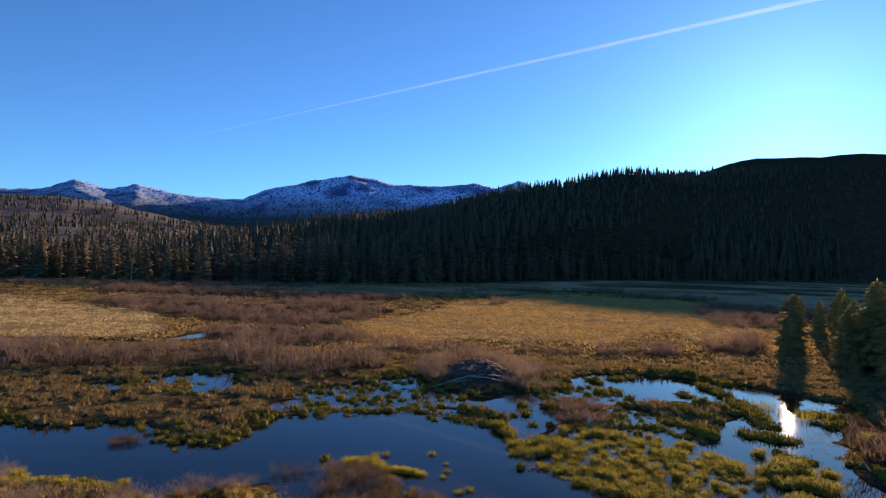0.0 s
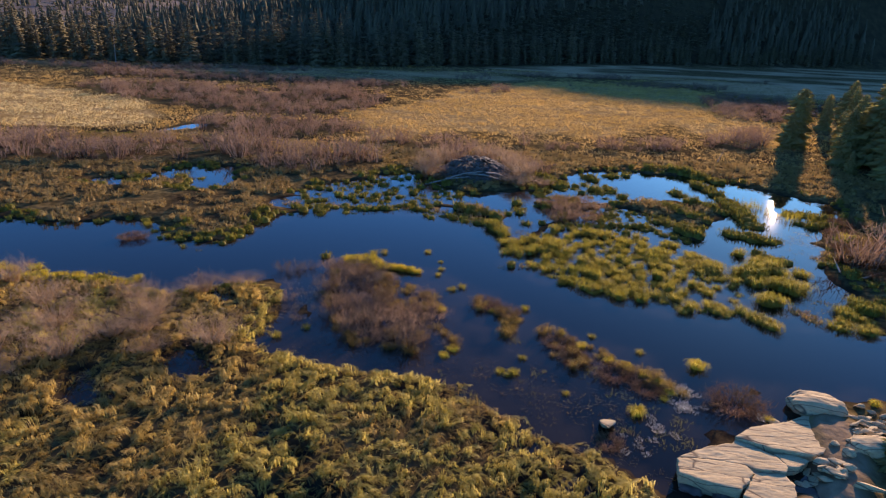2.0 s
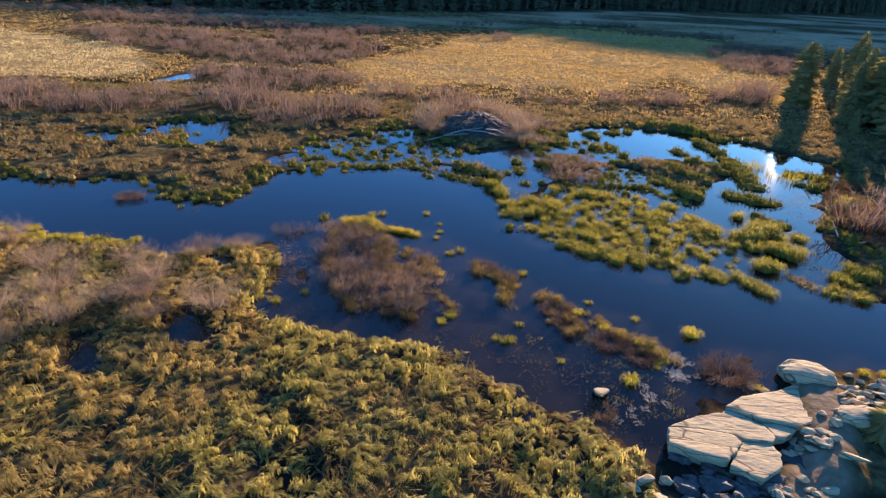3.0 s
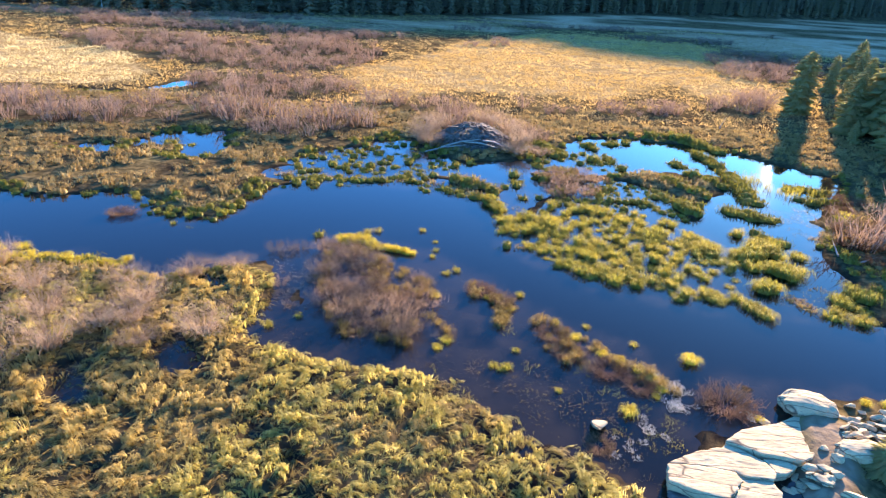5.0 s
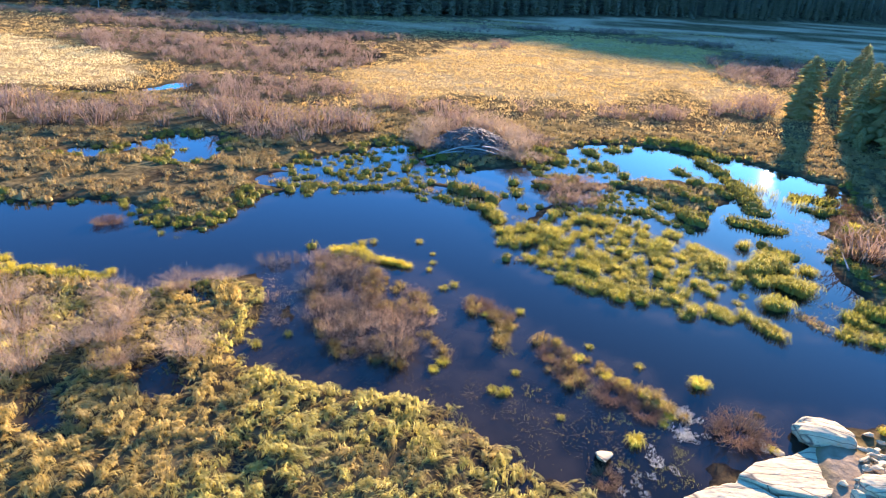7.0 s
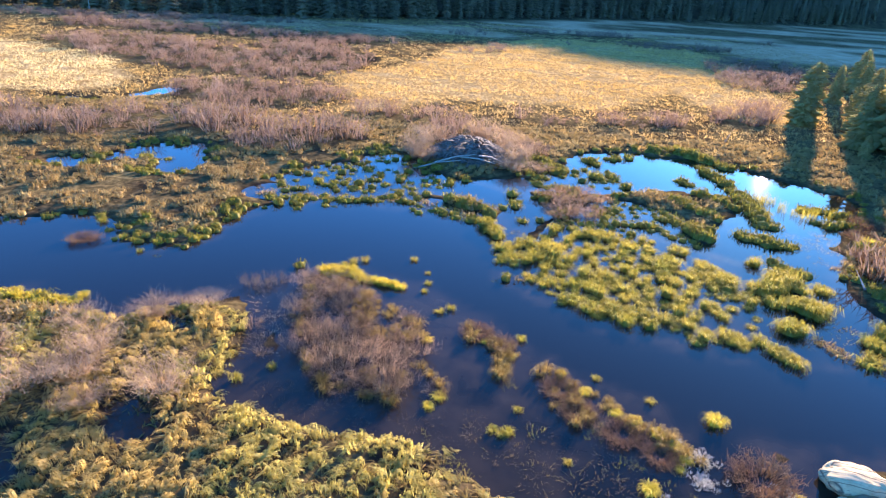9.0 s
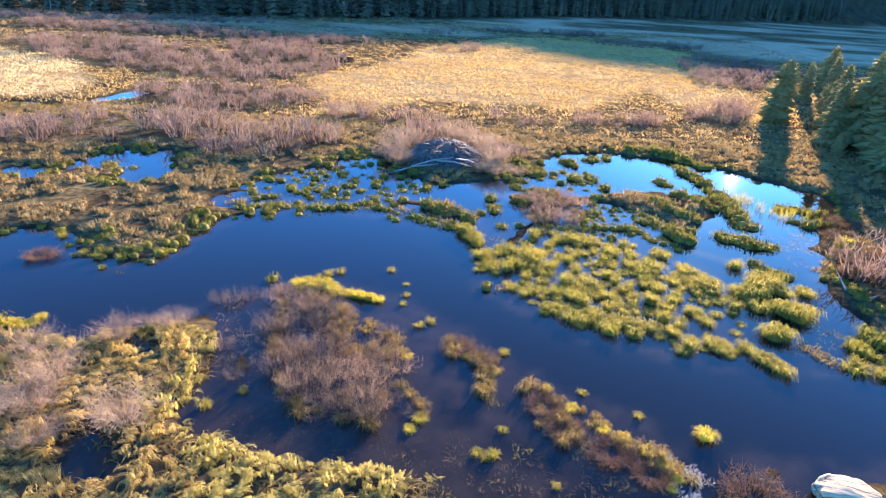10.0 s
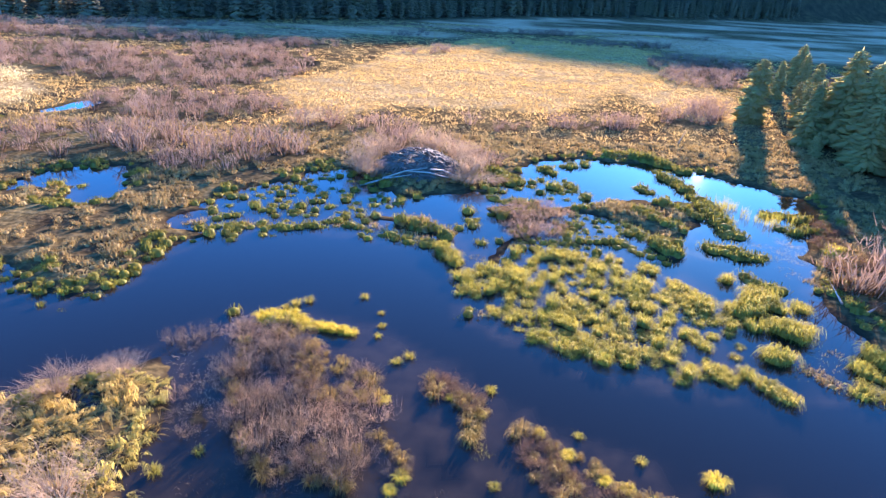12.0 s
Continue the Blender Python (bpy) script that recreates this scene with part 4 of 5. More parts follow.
def row_places(rows, gap):
    """Places along rows of tussocks: x, y, size and the way that the row runs."""
    out = []
    for row in rows:
        for (ax, ay, ar), (bx, by, br) in zip(row, row[1:] or row):
            length = math.hypot(bx - ax, by - ay)
            n = max(1, round(length / gap))
            for k in range(n):
                for side in range(3 if ar > 0.65 else 2):
                    if n > 3 and rng.uniform() < 0.2:
                        continue
                    u, r = (k + rng.uniform(0, 0.8)) / n, ar + (br - ar) * k / n
                    out.append((ax + (bx - ax) * u + rng.normal(0, 0.34 * r), ay + (by - ay) * u + rng.normal(0, 0.42 * r),
                                (0.66 + 0.66 * r) * rng.uniform(0.8, 1.2), math.atan2(by - ay, bx - ax) if length else rng.uniform(0, 3)))
    return np.array(out).T


def build_tussocks():
    models = [tri_mesh("sedge_tussock", *tussock(rng, 130, 0.016), SEDGE) for k in range(10)]
    tufts = [tri_mesh("sedge_tussock", *tuft(rng, 110, 0.02), SEDGE) for k in range(5)]
    yellow = [tri_mesh("yellow_tussock", *tuft(rng, 170, 0.019), GOLDSEDGE) for k in range(4)]
    golden = [tri_mesh("yellow_tussock", *tussock(rng, 130, 0.019), GOLDSEDGE) for k in range(3)]
    # the pond: rows of tussocks in the water and the broken bank between pond and stream
    px, py, ps, pt = row_places(RIDGES_NORTH + RIDGES_SOUTH + RIDGES_LODGE, 0.62)
    bx, by = apart(*grid_points(3, 19, 24, 45, 0.20, rng), 0.48)
    gaps = np.min([chain(bx, by, gap) for gap in BANK_GAPS], axis=0)
    on = (chain(bx, by, BANK) + 1.2 * (layered(bx, by, 1.6, 62) - 0.5) < 0.3) & (gaps > -0.1) & (layered(bx, by, 0.9, 63) > 0.275 + 0.09 * ramp(bx, 10.5, 14))
    on &= (chain(bx, by, [(6.3, 41.6, 1.0), (8.4, 41.5, 1.6), (10.4, 44.0, 1.2)]) > 0) | (layered(bx, by, 1.0, 64) > 0.6)
    bx, by = bx[on], by[on]
    qx, qy = grid_points(-11, 14, 40, 56, 0.95, rng)
    chance = rng.uniform(0, 1, len(qx))
    on = (chain(qx, qy, POOLS_NORTH) < 0.3) & (chance < 0.80 + 1.3 * (layered(qx, qy, 2.2, 67) - 0.5)) | (chain(qx, qy, [(8, 49, 2.5), (11, 51, 3), (12.5, 47.5, 1.5)]) < 0) & (chance < 0.5)
    qx, qy = qx[on], qy[on]
    x = np.concatenate([px, bx, qx])
    y = np.concatenate([py, by, qy])
    size = np.concatenate([ps, rng.uniform(0.48, 0.92, len(bx)) * (0.75 + 0.5 * rough(bx / 1.4, by / 1.4, 66)), rng.uniform(0.65, 1.1, len(qx))])
    turn = np.concatenate([pt, rng.normal(-0.9, 0.9, len(bx)), rng.uniform(0, 6, len(qx))])
    order = np.argsort(np.hypot(x - 6, y - 14))
    first, rest = order[:285], order[285:]
    for k in first:
        ob = new("sedge_tussock", models[k % 10])
        ob.matrix_basis = pose(x[k], y[k], max(float(height(x[k], y[k])), -0.13), 0, 0, math.degrees(turn[k])) @ Matrix.Diagonal((size[k] * rng.uniform(1.0, 1.4), size[k] * 0.92, size[k] * rng.uniform(0.85, 1.35), 1))
        tagged(ob, "olive-green sedge tussock standing in shallow water", "grass tussock", "sedge tussocks in the pond")
    far = [join([dome(0.40, 0.35, 6), mop(rng, 25, 0.47, 0.43, 0.033, None, 0.65, 2)]) for k in range(8)]
    shaggy = [join([dome(0.30, 0.26, 5), mop(rng, 25, 0.50, 0.42, 0.033, None, 0.6, 2)]) for k in range(8)]
    fx, fy, fs = x[rest], y[rest], size[rest]
    # sedge over the open marsh, thicker along the shores
    x, y = grid_points(-40, 40, 21, 64, 0.56, rng)
    d, t = shore(x, y), thicket(x, y)
    pond = np.minimum(np.minimum(chain(x, y, EAST), chain(x, y, BANK)), chain(x, y, POOLS_NORTH))
    patchy = layered(x, y * 1.35, 1.5, 61)
    keep = (d > -0.3) & (t > -0.3) & (gold(x, y) < 0.4) & (pond > 0.2) & (patchy + 0.05 * np.exp(-np.abs(d) * 1.2) > 0.425) & ((d > 0.45) | (rng.uniform(0, 1, len(x)) < 0.62))
    keep &= ((chain(x, y, RIM) > 1.0) & ((x < 5) | (y < 44) | (d > 1.0))) | (patchy > 0.44) & (rng.uniform(0, 1, len(x)) < 0.5)
    keep |= (d > -1.1) & (d < -0.2) & (y > 30) & (x < 4) & (pond > 0.2) & (rng.uniform(0, 1, len(x)) < 0.10)
    keep &= ~((x > -8.5) & (x < 16) & (y < 30)) & ~((y < 27) & (d > 1.0)) & (chain(x, y, CLUMP) > 0.5)
    keep &= ~((x > 20) & (y < 27))
    x, y = x[keep], y[keep]
    size = rng.uniform(0.45, 0.95, len(x)) * (0.75 + 0.5 * rough(x / 1.7, y / 1.7, 66))
    green = shore(x, y) + 3.5 * (layered(x, y, 2.5, 71) - 0.5) < 0.85
    lx, ly, ls, lt = row_places(LOW_BROWN, 0.4)
    for ax, ay, asize, name, mat, label in ((np.r_[fx, x[green]], np.r_[fy, y[green]], np.r_[fs, size[green]], "sedge_bed", SEDGE, "olive and yellow sedge tussocks along wet shores"),
                                            (np.r_[x[~green], lx], np.r_[y[~green], ly], np.r_[size[~green], ls * 0.7], "brown_sedge_bed", BROWNSEDGE, "tan and rust-brown autumn sedge over wet marsh")):
        v, f, c = spread(far if name == "sedge_bed" else shaggy, ax, ay, np.maximum(height(ax, ay), -0.12), rng.uniform(0, 6.28, len(ax)), asize, rng, asize * rng.uniform(0.6, 1.2, len(ax)))
        tagged(new(name, bed_mesh(name, v, f, c, mat)), label, "sedge", kind="stuff")
    # the yellow spit and the single tufts out in the stream
    for k in range(26):
        u = k / 25
        px, py = -4.9 + 3.9 * u + rng.normal(0, 0.1), 30.1 - 1.2 * u + rng.normal(0, 0.2 * (1 - 0.6 * u))
        one("yellow_tussock", yellow[k % 4], px, py, max(float(height(px, py)), -0.1), 0.9 - 0.35 * u, rng.uniform(0.55, 0.8), "bright yellow sedge tussock on a low spit", "grass tussock", "yellow tussocks on the spit")
    for k in range(22):
        u = k / 21
        px, py = -22.0 + 7.6 * u + rng.normal(0, 0.15), 26.2 - 1.9 * u + 1.0 * u * u + rng.normal(0, 0.25)
        one("yellow_tussock", yellow[k % 4], px, py, max(float(height(px, py)), -0.08), rng.uniform(0.5, 1.0), rng.uniform(0.5, 0.8), "yellow sedge tussock along the stream's bank", "grass tussock", "yellow tussocks along the bank")
    for px, py, s in ((-3.7, 31.2, 0.7), (-3.2, 31.5, 0.6), (-4.1, 30.9, 0.5), (-0.7, 32.0, 0.55), (0.1, 30.6, 0.4), (0.2, 29.5, 0.5), (0.1, 28.7, 0.5), (1.4, 27.3, 0.6), (0.9, 26.9, 0.55),
                      (4.4, 25.2, 0.6), (7.1, 22.9, 0.45), (8.85, 21.8, 0.5), (-6.0, 21.1, 0.6), (-5.0, 22.0, 0.5), (3.1, 19.6, 0.5), (3.6, 19.5, 0.6), (3.35, 19.4, 0.5), (4.0, 20.7, 0.45), (-14.4, 30.5, 0.5), (-21.0, 34.2, 0.5), (-18.2, 33.8, 0.7),
                      (-16.0, 31.9, 0.7), (-15.2, 31.6, 0.8), (-14.0, 31.6, 0.8), (-12.3, 32.4, 0.8), (-12.9, 32.7, 0.7), (-9.6, 38.4, 0.45), (3.9, 34.0, 0.35), (5.4, 18.4, 0.4)):
        one("sedge_tussock", tufts[int(px * 7) % 5], px, py, -0.08, s, s * 1.1, "small green sedge tuft alone in open water", "grass tussock", "single tufts in the stream")
    for px, py, s in ((5.8, 23.0, 0.5), (6.5, 22.0, 0.6), (7.4, 20.9, 0.6), (8.0, 20.6, 0.6), (8.6, 20.0, 0.7), (9.0, 19.5, 0.6), (9.2, 18.9, 0.5), (8.9, 18.5, 0.4), (10.85, 20.9, 0.95), (7.7, 17.5, 0.75), (-13.2, 19.0, 0.9), (12.2, 17.7, 0.42),
                      (2.9, 24.8, 0.5), (3.9, 23.9, 0.5), (26.4, 38.8, 1.2), (25.9, 38.4, 1.0), (16.4, 18.9, 0.5), (17.1, 18.8, 0.55), (17.8, 18.6, 0.5), (1.2, 21.0, 0.6), (0.9, 20.5, 0.5), (0.6, 24.6, 0.5)):
        one("yellow_tussock", golden[int(px) % 3], px, py, max(float(height(px, py)), -0.05), s * 0.85, s * 0.8, "golden-yellow sedge tussock at the water", "grass tussock", "golden tussocks at the water")


def build_reeds():
    """The bent sedge of the near bank: large mops, combed by wind and water."""
    clumps = [locks(rng, 6, 8, 0.25, 0.17, 0.0125, 0.0) for k in range(18)]
    x, y = grid_points(-28, 8, 5, 25.5, 0.315, rng)
    near = (y > 9.2) & (x > -0.62 * y - 5.5)
    x, y = x[near], y[near]
    d, t = shore(x, y), thicket(x, y)
    fine = layered(x, y, 0.62, 91)
    d = np.minimum(d, mudflat(x, y) + 0.3 + 1.2 * (layered(x, y, 0.9, 92) - 0.5))
    bed = (d > 0.0) & (x < np.where(y < 14, 7.3, 6.4)) & ((y < 19.6) | (x < -6))
    keep = (d > 0.0) & ((t > -0.1) | (fine > 0.53)) & (fine + 0.06 * ramp(d, 0.2, 1.5) + 0.25 * (layered(x, y, 1.9, 98) - 0.5) > 0.435)
    keep &= (x < np.where(y < 14, 7.3, 6.4)) & ~((x > 4.6) & (y > 14) & (fine < 0.47))
    keep &= (y < 19.6) | (x < -6)
    keep &= np.min([chain(x, y, row) for row in HOLES], axis=0) + 0.5 * (layered(x, y, 0.8, 94) - 0.5) > 0
    gap = bed & ~keep & (y > 7)
    gx, gy = x[gap], y[gap]
    thatch = [locks(rng, 5, 4, 0.30, 0.09, 0.018, 0.0) for k in range(6)]
    v, f, c = spread(thatch, gx, gy, height(gx, gy), rng.uniform(0, 6.28, len(gx)), rng.uniform(0.8, 1.3, len(gx)), rng)
    tagged(new("sedge_thatch", bed_mesh("sedge_thatch", v, f, c, RUSTSEDGE)), "flattened brown dead sedge between the living clumps", "sedge", kind="stuff")
    x, y = x[keep], y[keep]
    turn = -1.9 + 4.5 * (layered(x, y, 2.2, 93) - 0.5) + rng.normal(0, 0.7, len(x))
    size = rng.uniform(0.7, 1.35, len(x))
    tall = size * rng.uniform(0.5, 1.5, len(x)) * (0.6 + 0.8 * rough(x / 0.9, y / 0.9, 97)) * np.where((x > 4.4) & (y > 14), 0.6, 1.0)
    straw = layered(x, y, 2.2, 95) + 0.24 * (1 - ramp(x, -9, -3)) + 0.15 * ((x > 4.4) & (y > 14)) > 0.63
    for pick, name, mat, label in ((~straw, "reed_bed", REED, "matted bent olive and straw sedge on the bank"),
                                   (straw, "golden_reed_bed", MATTED, "matted golden-brown sedge on the bank")):
        v, f, c = spread(clumps, x[pick], y[pick], height(x, y)[pick] - 0.03, turn[pick], size[pick], rng, tall[pick])
        tagged(new(name, bed_mesh(name, v, f, c, mat)), label, "sedge", kind="stuff")


def build_strip():
    """Dry sedge and thin stalks along the low strip between stream and pool, and pale broken stalks on the water."""
    clumps = [mop(rng, 80, 0.5, 0.5, 0.015) for k in range(6)]
    x, y = grid_points(-9, 11, 17, 29, 0.42, rng)
    inside = np.minimum(np.min([chain(x, y, row) for row in STRIP], axis=0), np.abs(chain(x, y, CLUMP) + 0.1) - 0.25) + 0.7 * (layered(x, y, 1.2, 17) - 0.5)
    pick = (inside < 0) & (layered(x, y, 0.9, 18) > 0.42) | (chain(x, y, CLUMP) < 0.1) & (layered(x, y, 1.3, 19) > 0.56)
    x, y = x[pick], y[pick]
    size = rng.uniform(0.35, 0.85, len(x))
    v, f, c = spread(clumps, x, y, np.maximum(height(x, y), -0.1), rng.uniform(0, 6.28, len(x)), size, rng)
    tagged(new("dry_sedge", bed_mesh("dry_sedge", v, f, c, RUSTSEDGE)), "dry rust-gold sedge on a low wet strip", "sedge", kind="stuff")
    stalks = [blades(rng, 30, 0.26, 0.13, 0.014, 0.24, 0.6) for k in range(5)]
    patches = ((9.75, 19.1, 26, 0.20), (9.45, 18.1, 26, 0.22), (8.0, 16.8, 9, 0.3), (9.1, 19.8, 3, 0.2), (7.2, 15.9, 6, 0.35), (11.9, 17.9, 9, 0.16))
    x = np.concatenate([rng.normal(cx, r, n) for cx, cy, n, r in patches])
    y = np.concatenate([rng.normal(cy, r * 0.9, n) for cx, cy, n, r in patches])
    v, f, c = spread(stalks, x, y, np.full(len(x), 0.03), rng.uniform(0, 6.28, len(x)), rng.uniform(0.3, 0.65, len(x)), rng)
    tagged(new("broken_stalks", bed_mesh("broken_stalks", v, f, c, PALE)), "pale broken stalks floating on dark water", "stalks", kind="stuff")
    weeds = [blades(rng, 14, 0.2, 0.15, 0.006, 0.14, 0.4) for k in range(5)]
    x, y = grid_points(-6, 10, 14, 22.5, 0.24, rng)
    pick = (np.minimum(mudflat(x, y), chain(x, y, CHANNEL)) < 0.1) & (layered(x, y, 1.1, 27) + 0.06 * (1 - ramp(y, 17, 20)) > 0.725) & (chain(x, y, [(10.5, 20.5, 2.2), (8, 21.2, 1.4)]) > 0)
    x, y = x[pick], y[pick]
    v, f, c = spread(weeds, x, y, np.full(len(x), 0.0), rng.uniform(0, 6.28, len(x)), rng.uniform(0.35, 1.0, len(x)), rng)
    tagged(new("pool_weeds", bed_mesh("pool_weeds", v, f, c, SEDGE)), "sparse thin weeds standing in a shallow pool", "weeds", kind="stuff")


def build_pond_stalks():
    """Thin upright reeds and low brown litter in the shallow east end of the pond."""
    thin = [blades(rng, 26, 0.30, 0.75, 0.012, 0.22, 0.1) for k in range(5)]
    low = [blades(rng, 24, 0.40, 0.13, 0.010, 0.30, 0.5) for k in range(7)]
    for name, templates, rows, step, share, mat, label in (
            ("pond_reeds", thin, [(23.4, 46.4, 1.3), (25.0, 44.6, 1.2), (26.6, 43.6, 0.9)], 0.45, 0.55, SEDGE, "thin green reeds standing in the shallow pond"),
            ("pond_litter", low, [(21.6, 41.0, 1.0), (23.6, 38.6, 1.7), (25.2, 40.4, 1.4), (22.0, 36.4, 0.9)], 0.42, 0.6, BROWNSEDGE, "brown broken sedge lying in the shallow pond"),
            ("mud_litter", low, [(3.4, 17.8, 1.3), (5.0, 17.2, 1.5), (6.4, 16.4, 1.4), (7.4, 15.2, 1.1), (2.2, 18.8, 0.9), (6.0, 18.8, 0.9)], 0.40, 0.22, RUSTSEDGE, "rust-brown broken sedge over shallow mud"),
            ("dark_litter", low, [(-1.0, 20.4, 1.5), (-4.0, 20.8, 1.5), (1.6, 19.8, 1.2), (4.4, 18.6, 1.4), (7.0, 18.0, 1.2), (-6.2, 24.4, 1.0)], 0.4, 0.4, DUSKTWIG, "dark drowned stems in shallow water"),
            ("drowned_stalks", low, [(-6.9, 26.9, 0.7), (-6.2, 25.4, 0.8), (-5.9, 24.0, 0.7), (-5.4, 22.9, 0.5)], 0.33, 0.6, FADED, "faded grey stalks drowned in shallow water"),
            ("shallow_litter", low, [(19.6, 54.6, 1.0), (21.8, 56.6, 1.0), (9.0, 48.4, 1.8), (11.4, 52.4, 2.0), (17.4, 26.6, 1.0), (18.6, 27.6, 0.9)], 0.6, 0.4, RUSTSEDGE, "rust-brown broken sedge in shallow water")):
        xs, ys = [r[0] for r in rows], [r[1] for r in rows]
        x, y = grid_points(min(xs) - 2, max(xs) + 2, min(ys) - 2, max(ys) + 2, step, rng)
        pick = (np.min([chain(x, y, [r]) for r in rows], axis=0) + 0.8 * (layered(x, y, 1.0, 55) - 0.5) < 0) & (rng.uniform(0, 1, len(x)) < share)
        x, y = x[pick], y[pick]
        v, f, c = spread(templates, x, y, np.maximum(height(x, y), -0.03), rng.uniform(0, 6.28, len(x)), rng.uniform(0.35, 1.15, len(x)), rng)
        tagged(new(name, bed_mesh(name, v, f, c, mat)), label, "reeds" if name == "pond_reeds" else "sedge", kind="stuff")


def build_meadow():
    tufts = [blades(rng, 16, 0.50, 0.34, 0.085, 0.46, 0.4, None, True) for k in range(8)]
    x, y = grid_points(-115, 90, 56, 215, 0.88, rng)
    g, s = gold(x, y), shore(x, y)
    dry = (g > 0.35) & (s > 0.7) & (rng.uniform(0, 1, len(x)) < 0.35 + 1.3 * ramp(layered(x, y * 2.4, 11, 39), 0.25, 0.62))
    faded = (g <= 0.35) & (pale(x, y) > 0.3) & (rng.uniform(0, 1, len(x)) < 0.5)
    dull = (g <= 0.35) & ~faded & (pale(x, y) < 0.3) & (s > 0.5) & (thicket(x, y) > -0.5) & (rng.uniform(0, 1, len(x)) < np.where(y < 110, 0.8, 0.35))
    light = dull & (layered(x, y, 8, 38) > 0.5)
    for pick, name, mat, label in ((dry & (x > -28), "meadow_grass", STRAW, "dry golden grass of the sunlit meadow"), (dry & (x <= -28), "pale_meadow_grass", PALESTRAW, "pale yellow grass of the sunlit meadow"), (light, "pale_marsh_grass", STRAW, "pale straw grass among willow thickets"),
                                   (faded, "faded_grass", FADED, "faded pale grass before the shaded forest"),
                                   (dull & ~light, "marsh_grass", BROWNSEDGE, "brown dry grass between the willow thickets")):
        px, py = x[pick], y[pick]
        size = rng.uniform(0.6, 1.4, len(px))
        v, f, c = spread(tufts, px, py, height(px, py), rng.uniform(0, 6.28, len(px)), size, rng, size * (0.5 + layered(px, py, 4, 35)))
        tagged(new(name, bed_mesh(name, v, f, c, mat)), label, "grass", kind="stuff")


def build_willows():
    models = [tri_mesh("willow_shrub", *shrub(rng, 250, 0.012, 2, 1.0, 1.25, 0.24), BUSH) for k in range(5)]
    spots = [(-8.1, 20.0, 1.25), (-11.2, 20.4, 1.1), (-12.2, 20.0, 0.9), (-10.2, 19.0, 0.8), (-13.0, 18.2, 1.2), (-11.5, 22.0, 1.0), (-14.8, 20.5, 1.2), (-16.7, 22.4, 1.1), (-14.4, 16.6, 1.0),
             (-15.6, 18.0, 1.1), (-18.5, 20.0, 1.3), (-17.8, 17.2, 1.2), (-20.8, 22.5, 1.3), (-22, 19, 1.3), (-10.6, 24.6, 0.85), (-9.0, 26.0, 0.75), (-13.2, 23.6, 0.85),
             (-9.9, 26.0, 0.5)]
    spots += [(-7.9, 28.0, 0.5), (-7.3, 28.3, 0.55), (-6.7, 28.5, 0.5), (-7.2, 27.7, 0.4), (-6.6, 24.6, 0.4), (-6.2, 23.6, 0.4), (-5.6, 22.8, 0.35), (-19.5, 24.2, 1.0), (-25, 22, 1.3), (-24, 17, 1.3), (-2.6, 52.5, 1.3), (-1.8, 55.0, 1.5), (5.6, 51.0, 1.4), (6.4, 53.4, 1.5), (4.6, 49.4, 0.9), (3.0, 57.0, 1.6), (7.4, 49.6, 0.9), (-1.6, 50.2, 1.0), (-2.6, 51.2, 1.2), (5.4, 49.0, 1.1), (-0.2, 55.6, 1.5), (2.4, 56.0, 1.4), (4.8, 55.0, 1.5)]
    cx, cy = grid_points(-7.5, 2.5, 19.5, 30, 0.62, rng)
    inside = (chain(cx, cy, CLUMP) < 0.2) & (rng.uniform(0, 1, len(cx)) < 0.3 + 0.8 * ramp(layered(cx, cy, 1.4, 20), 0.38, 0.55))
    spots += [(px, py, rng.uniform(0.36, 0.72)) for px, py in zip(cx[inside], cy[inside])]
    dusk = [tri_mesh("willow_shrub", *shrub(rng, 80, 0.012, 4, 1.1, 1.0), DUSKTWIG) for k in range(4)]
    light = [tri_mesh("willow_shrub", *shrub(rng, 90, 0.012, 4, 1.15, 0.95), TWIG) for k in range(3)]
    for x, y, s in spots:
        own = (dusk + light) if -8 < x < 3 and 19 < y < 29 else models
        one("willow_shrub", own[int(rng.integers(0, len(own)))], x, y, max(float(height(x, y)), -0.15) - 0.02, s, s * rng.uniform(0.6, 1.15), "leafless grey-brown willow shrub on the wet bank", "shrub", "bare willows on the near bank")
    low = [tri_mesh("marsh_shrub", *shrub(rng, 300, 0.013, 4, 0.38, 0.75), RUST) for k in range(2)]
    grey = [tri_mesh("marsh_shrub", *shrub(rng, 150, 0.013, 4, 0.6, 0.75), TWIG) for k in range(2)]
    for k, (x, y, s) in enumerate([(11.3, 18.3, 1.15), (6.4, 15.8, 0.5), (-17.7, 31.3, 0.9), (6.1, 20.8, 0.8), (7.4, 19.9, 0.8), (8.4, 19.0, 0.7), (5.6, 22.0, 0.8), (2.6, 25.4, 0.8), (3.6, 24.6, 0.7),
                                 (6.9, 43.6, 0.7), (8.5, 44.3, 0.8), (10.1, 44.5, 0.8), (7.5, 39.7, 0.7), (8.5, 40.4, 0.7), (9.8, 40.4, 0.8), (8.2, 42.4, 0.7), (9.6, 42.9, 0.8), (8.9, 41.2, 0.7), (10.9, 43.6, 0.8), (7.2, 41.6, 0.6), (10.4, 41.4, 0.7), (25, 36.5, 0.9), (26.5, 39.5, 1.1), (28.2, 42, 1.2), (24, 34, 0.9), (24.2, 31.5, 0.8), (25.8, 33.5, 1.1), (25.0, 29.6, 1.0), (27.4, 36.6, 1.2)]):
        one("marsh_shrub", (grey if 38 < y < 46 and x < 12 else low)[k % 2], x, y, max(float(height(x, y)), -0.1), s, s, "low brown leafless shrub growing out of the water", "shrub", "rust-brown shrubs in the stream")
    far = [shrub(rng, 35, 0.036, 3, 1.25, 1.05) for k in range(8)]
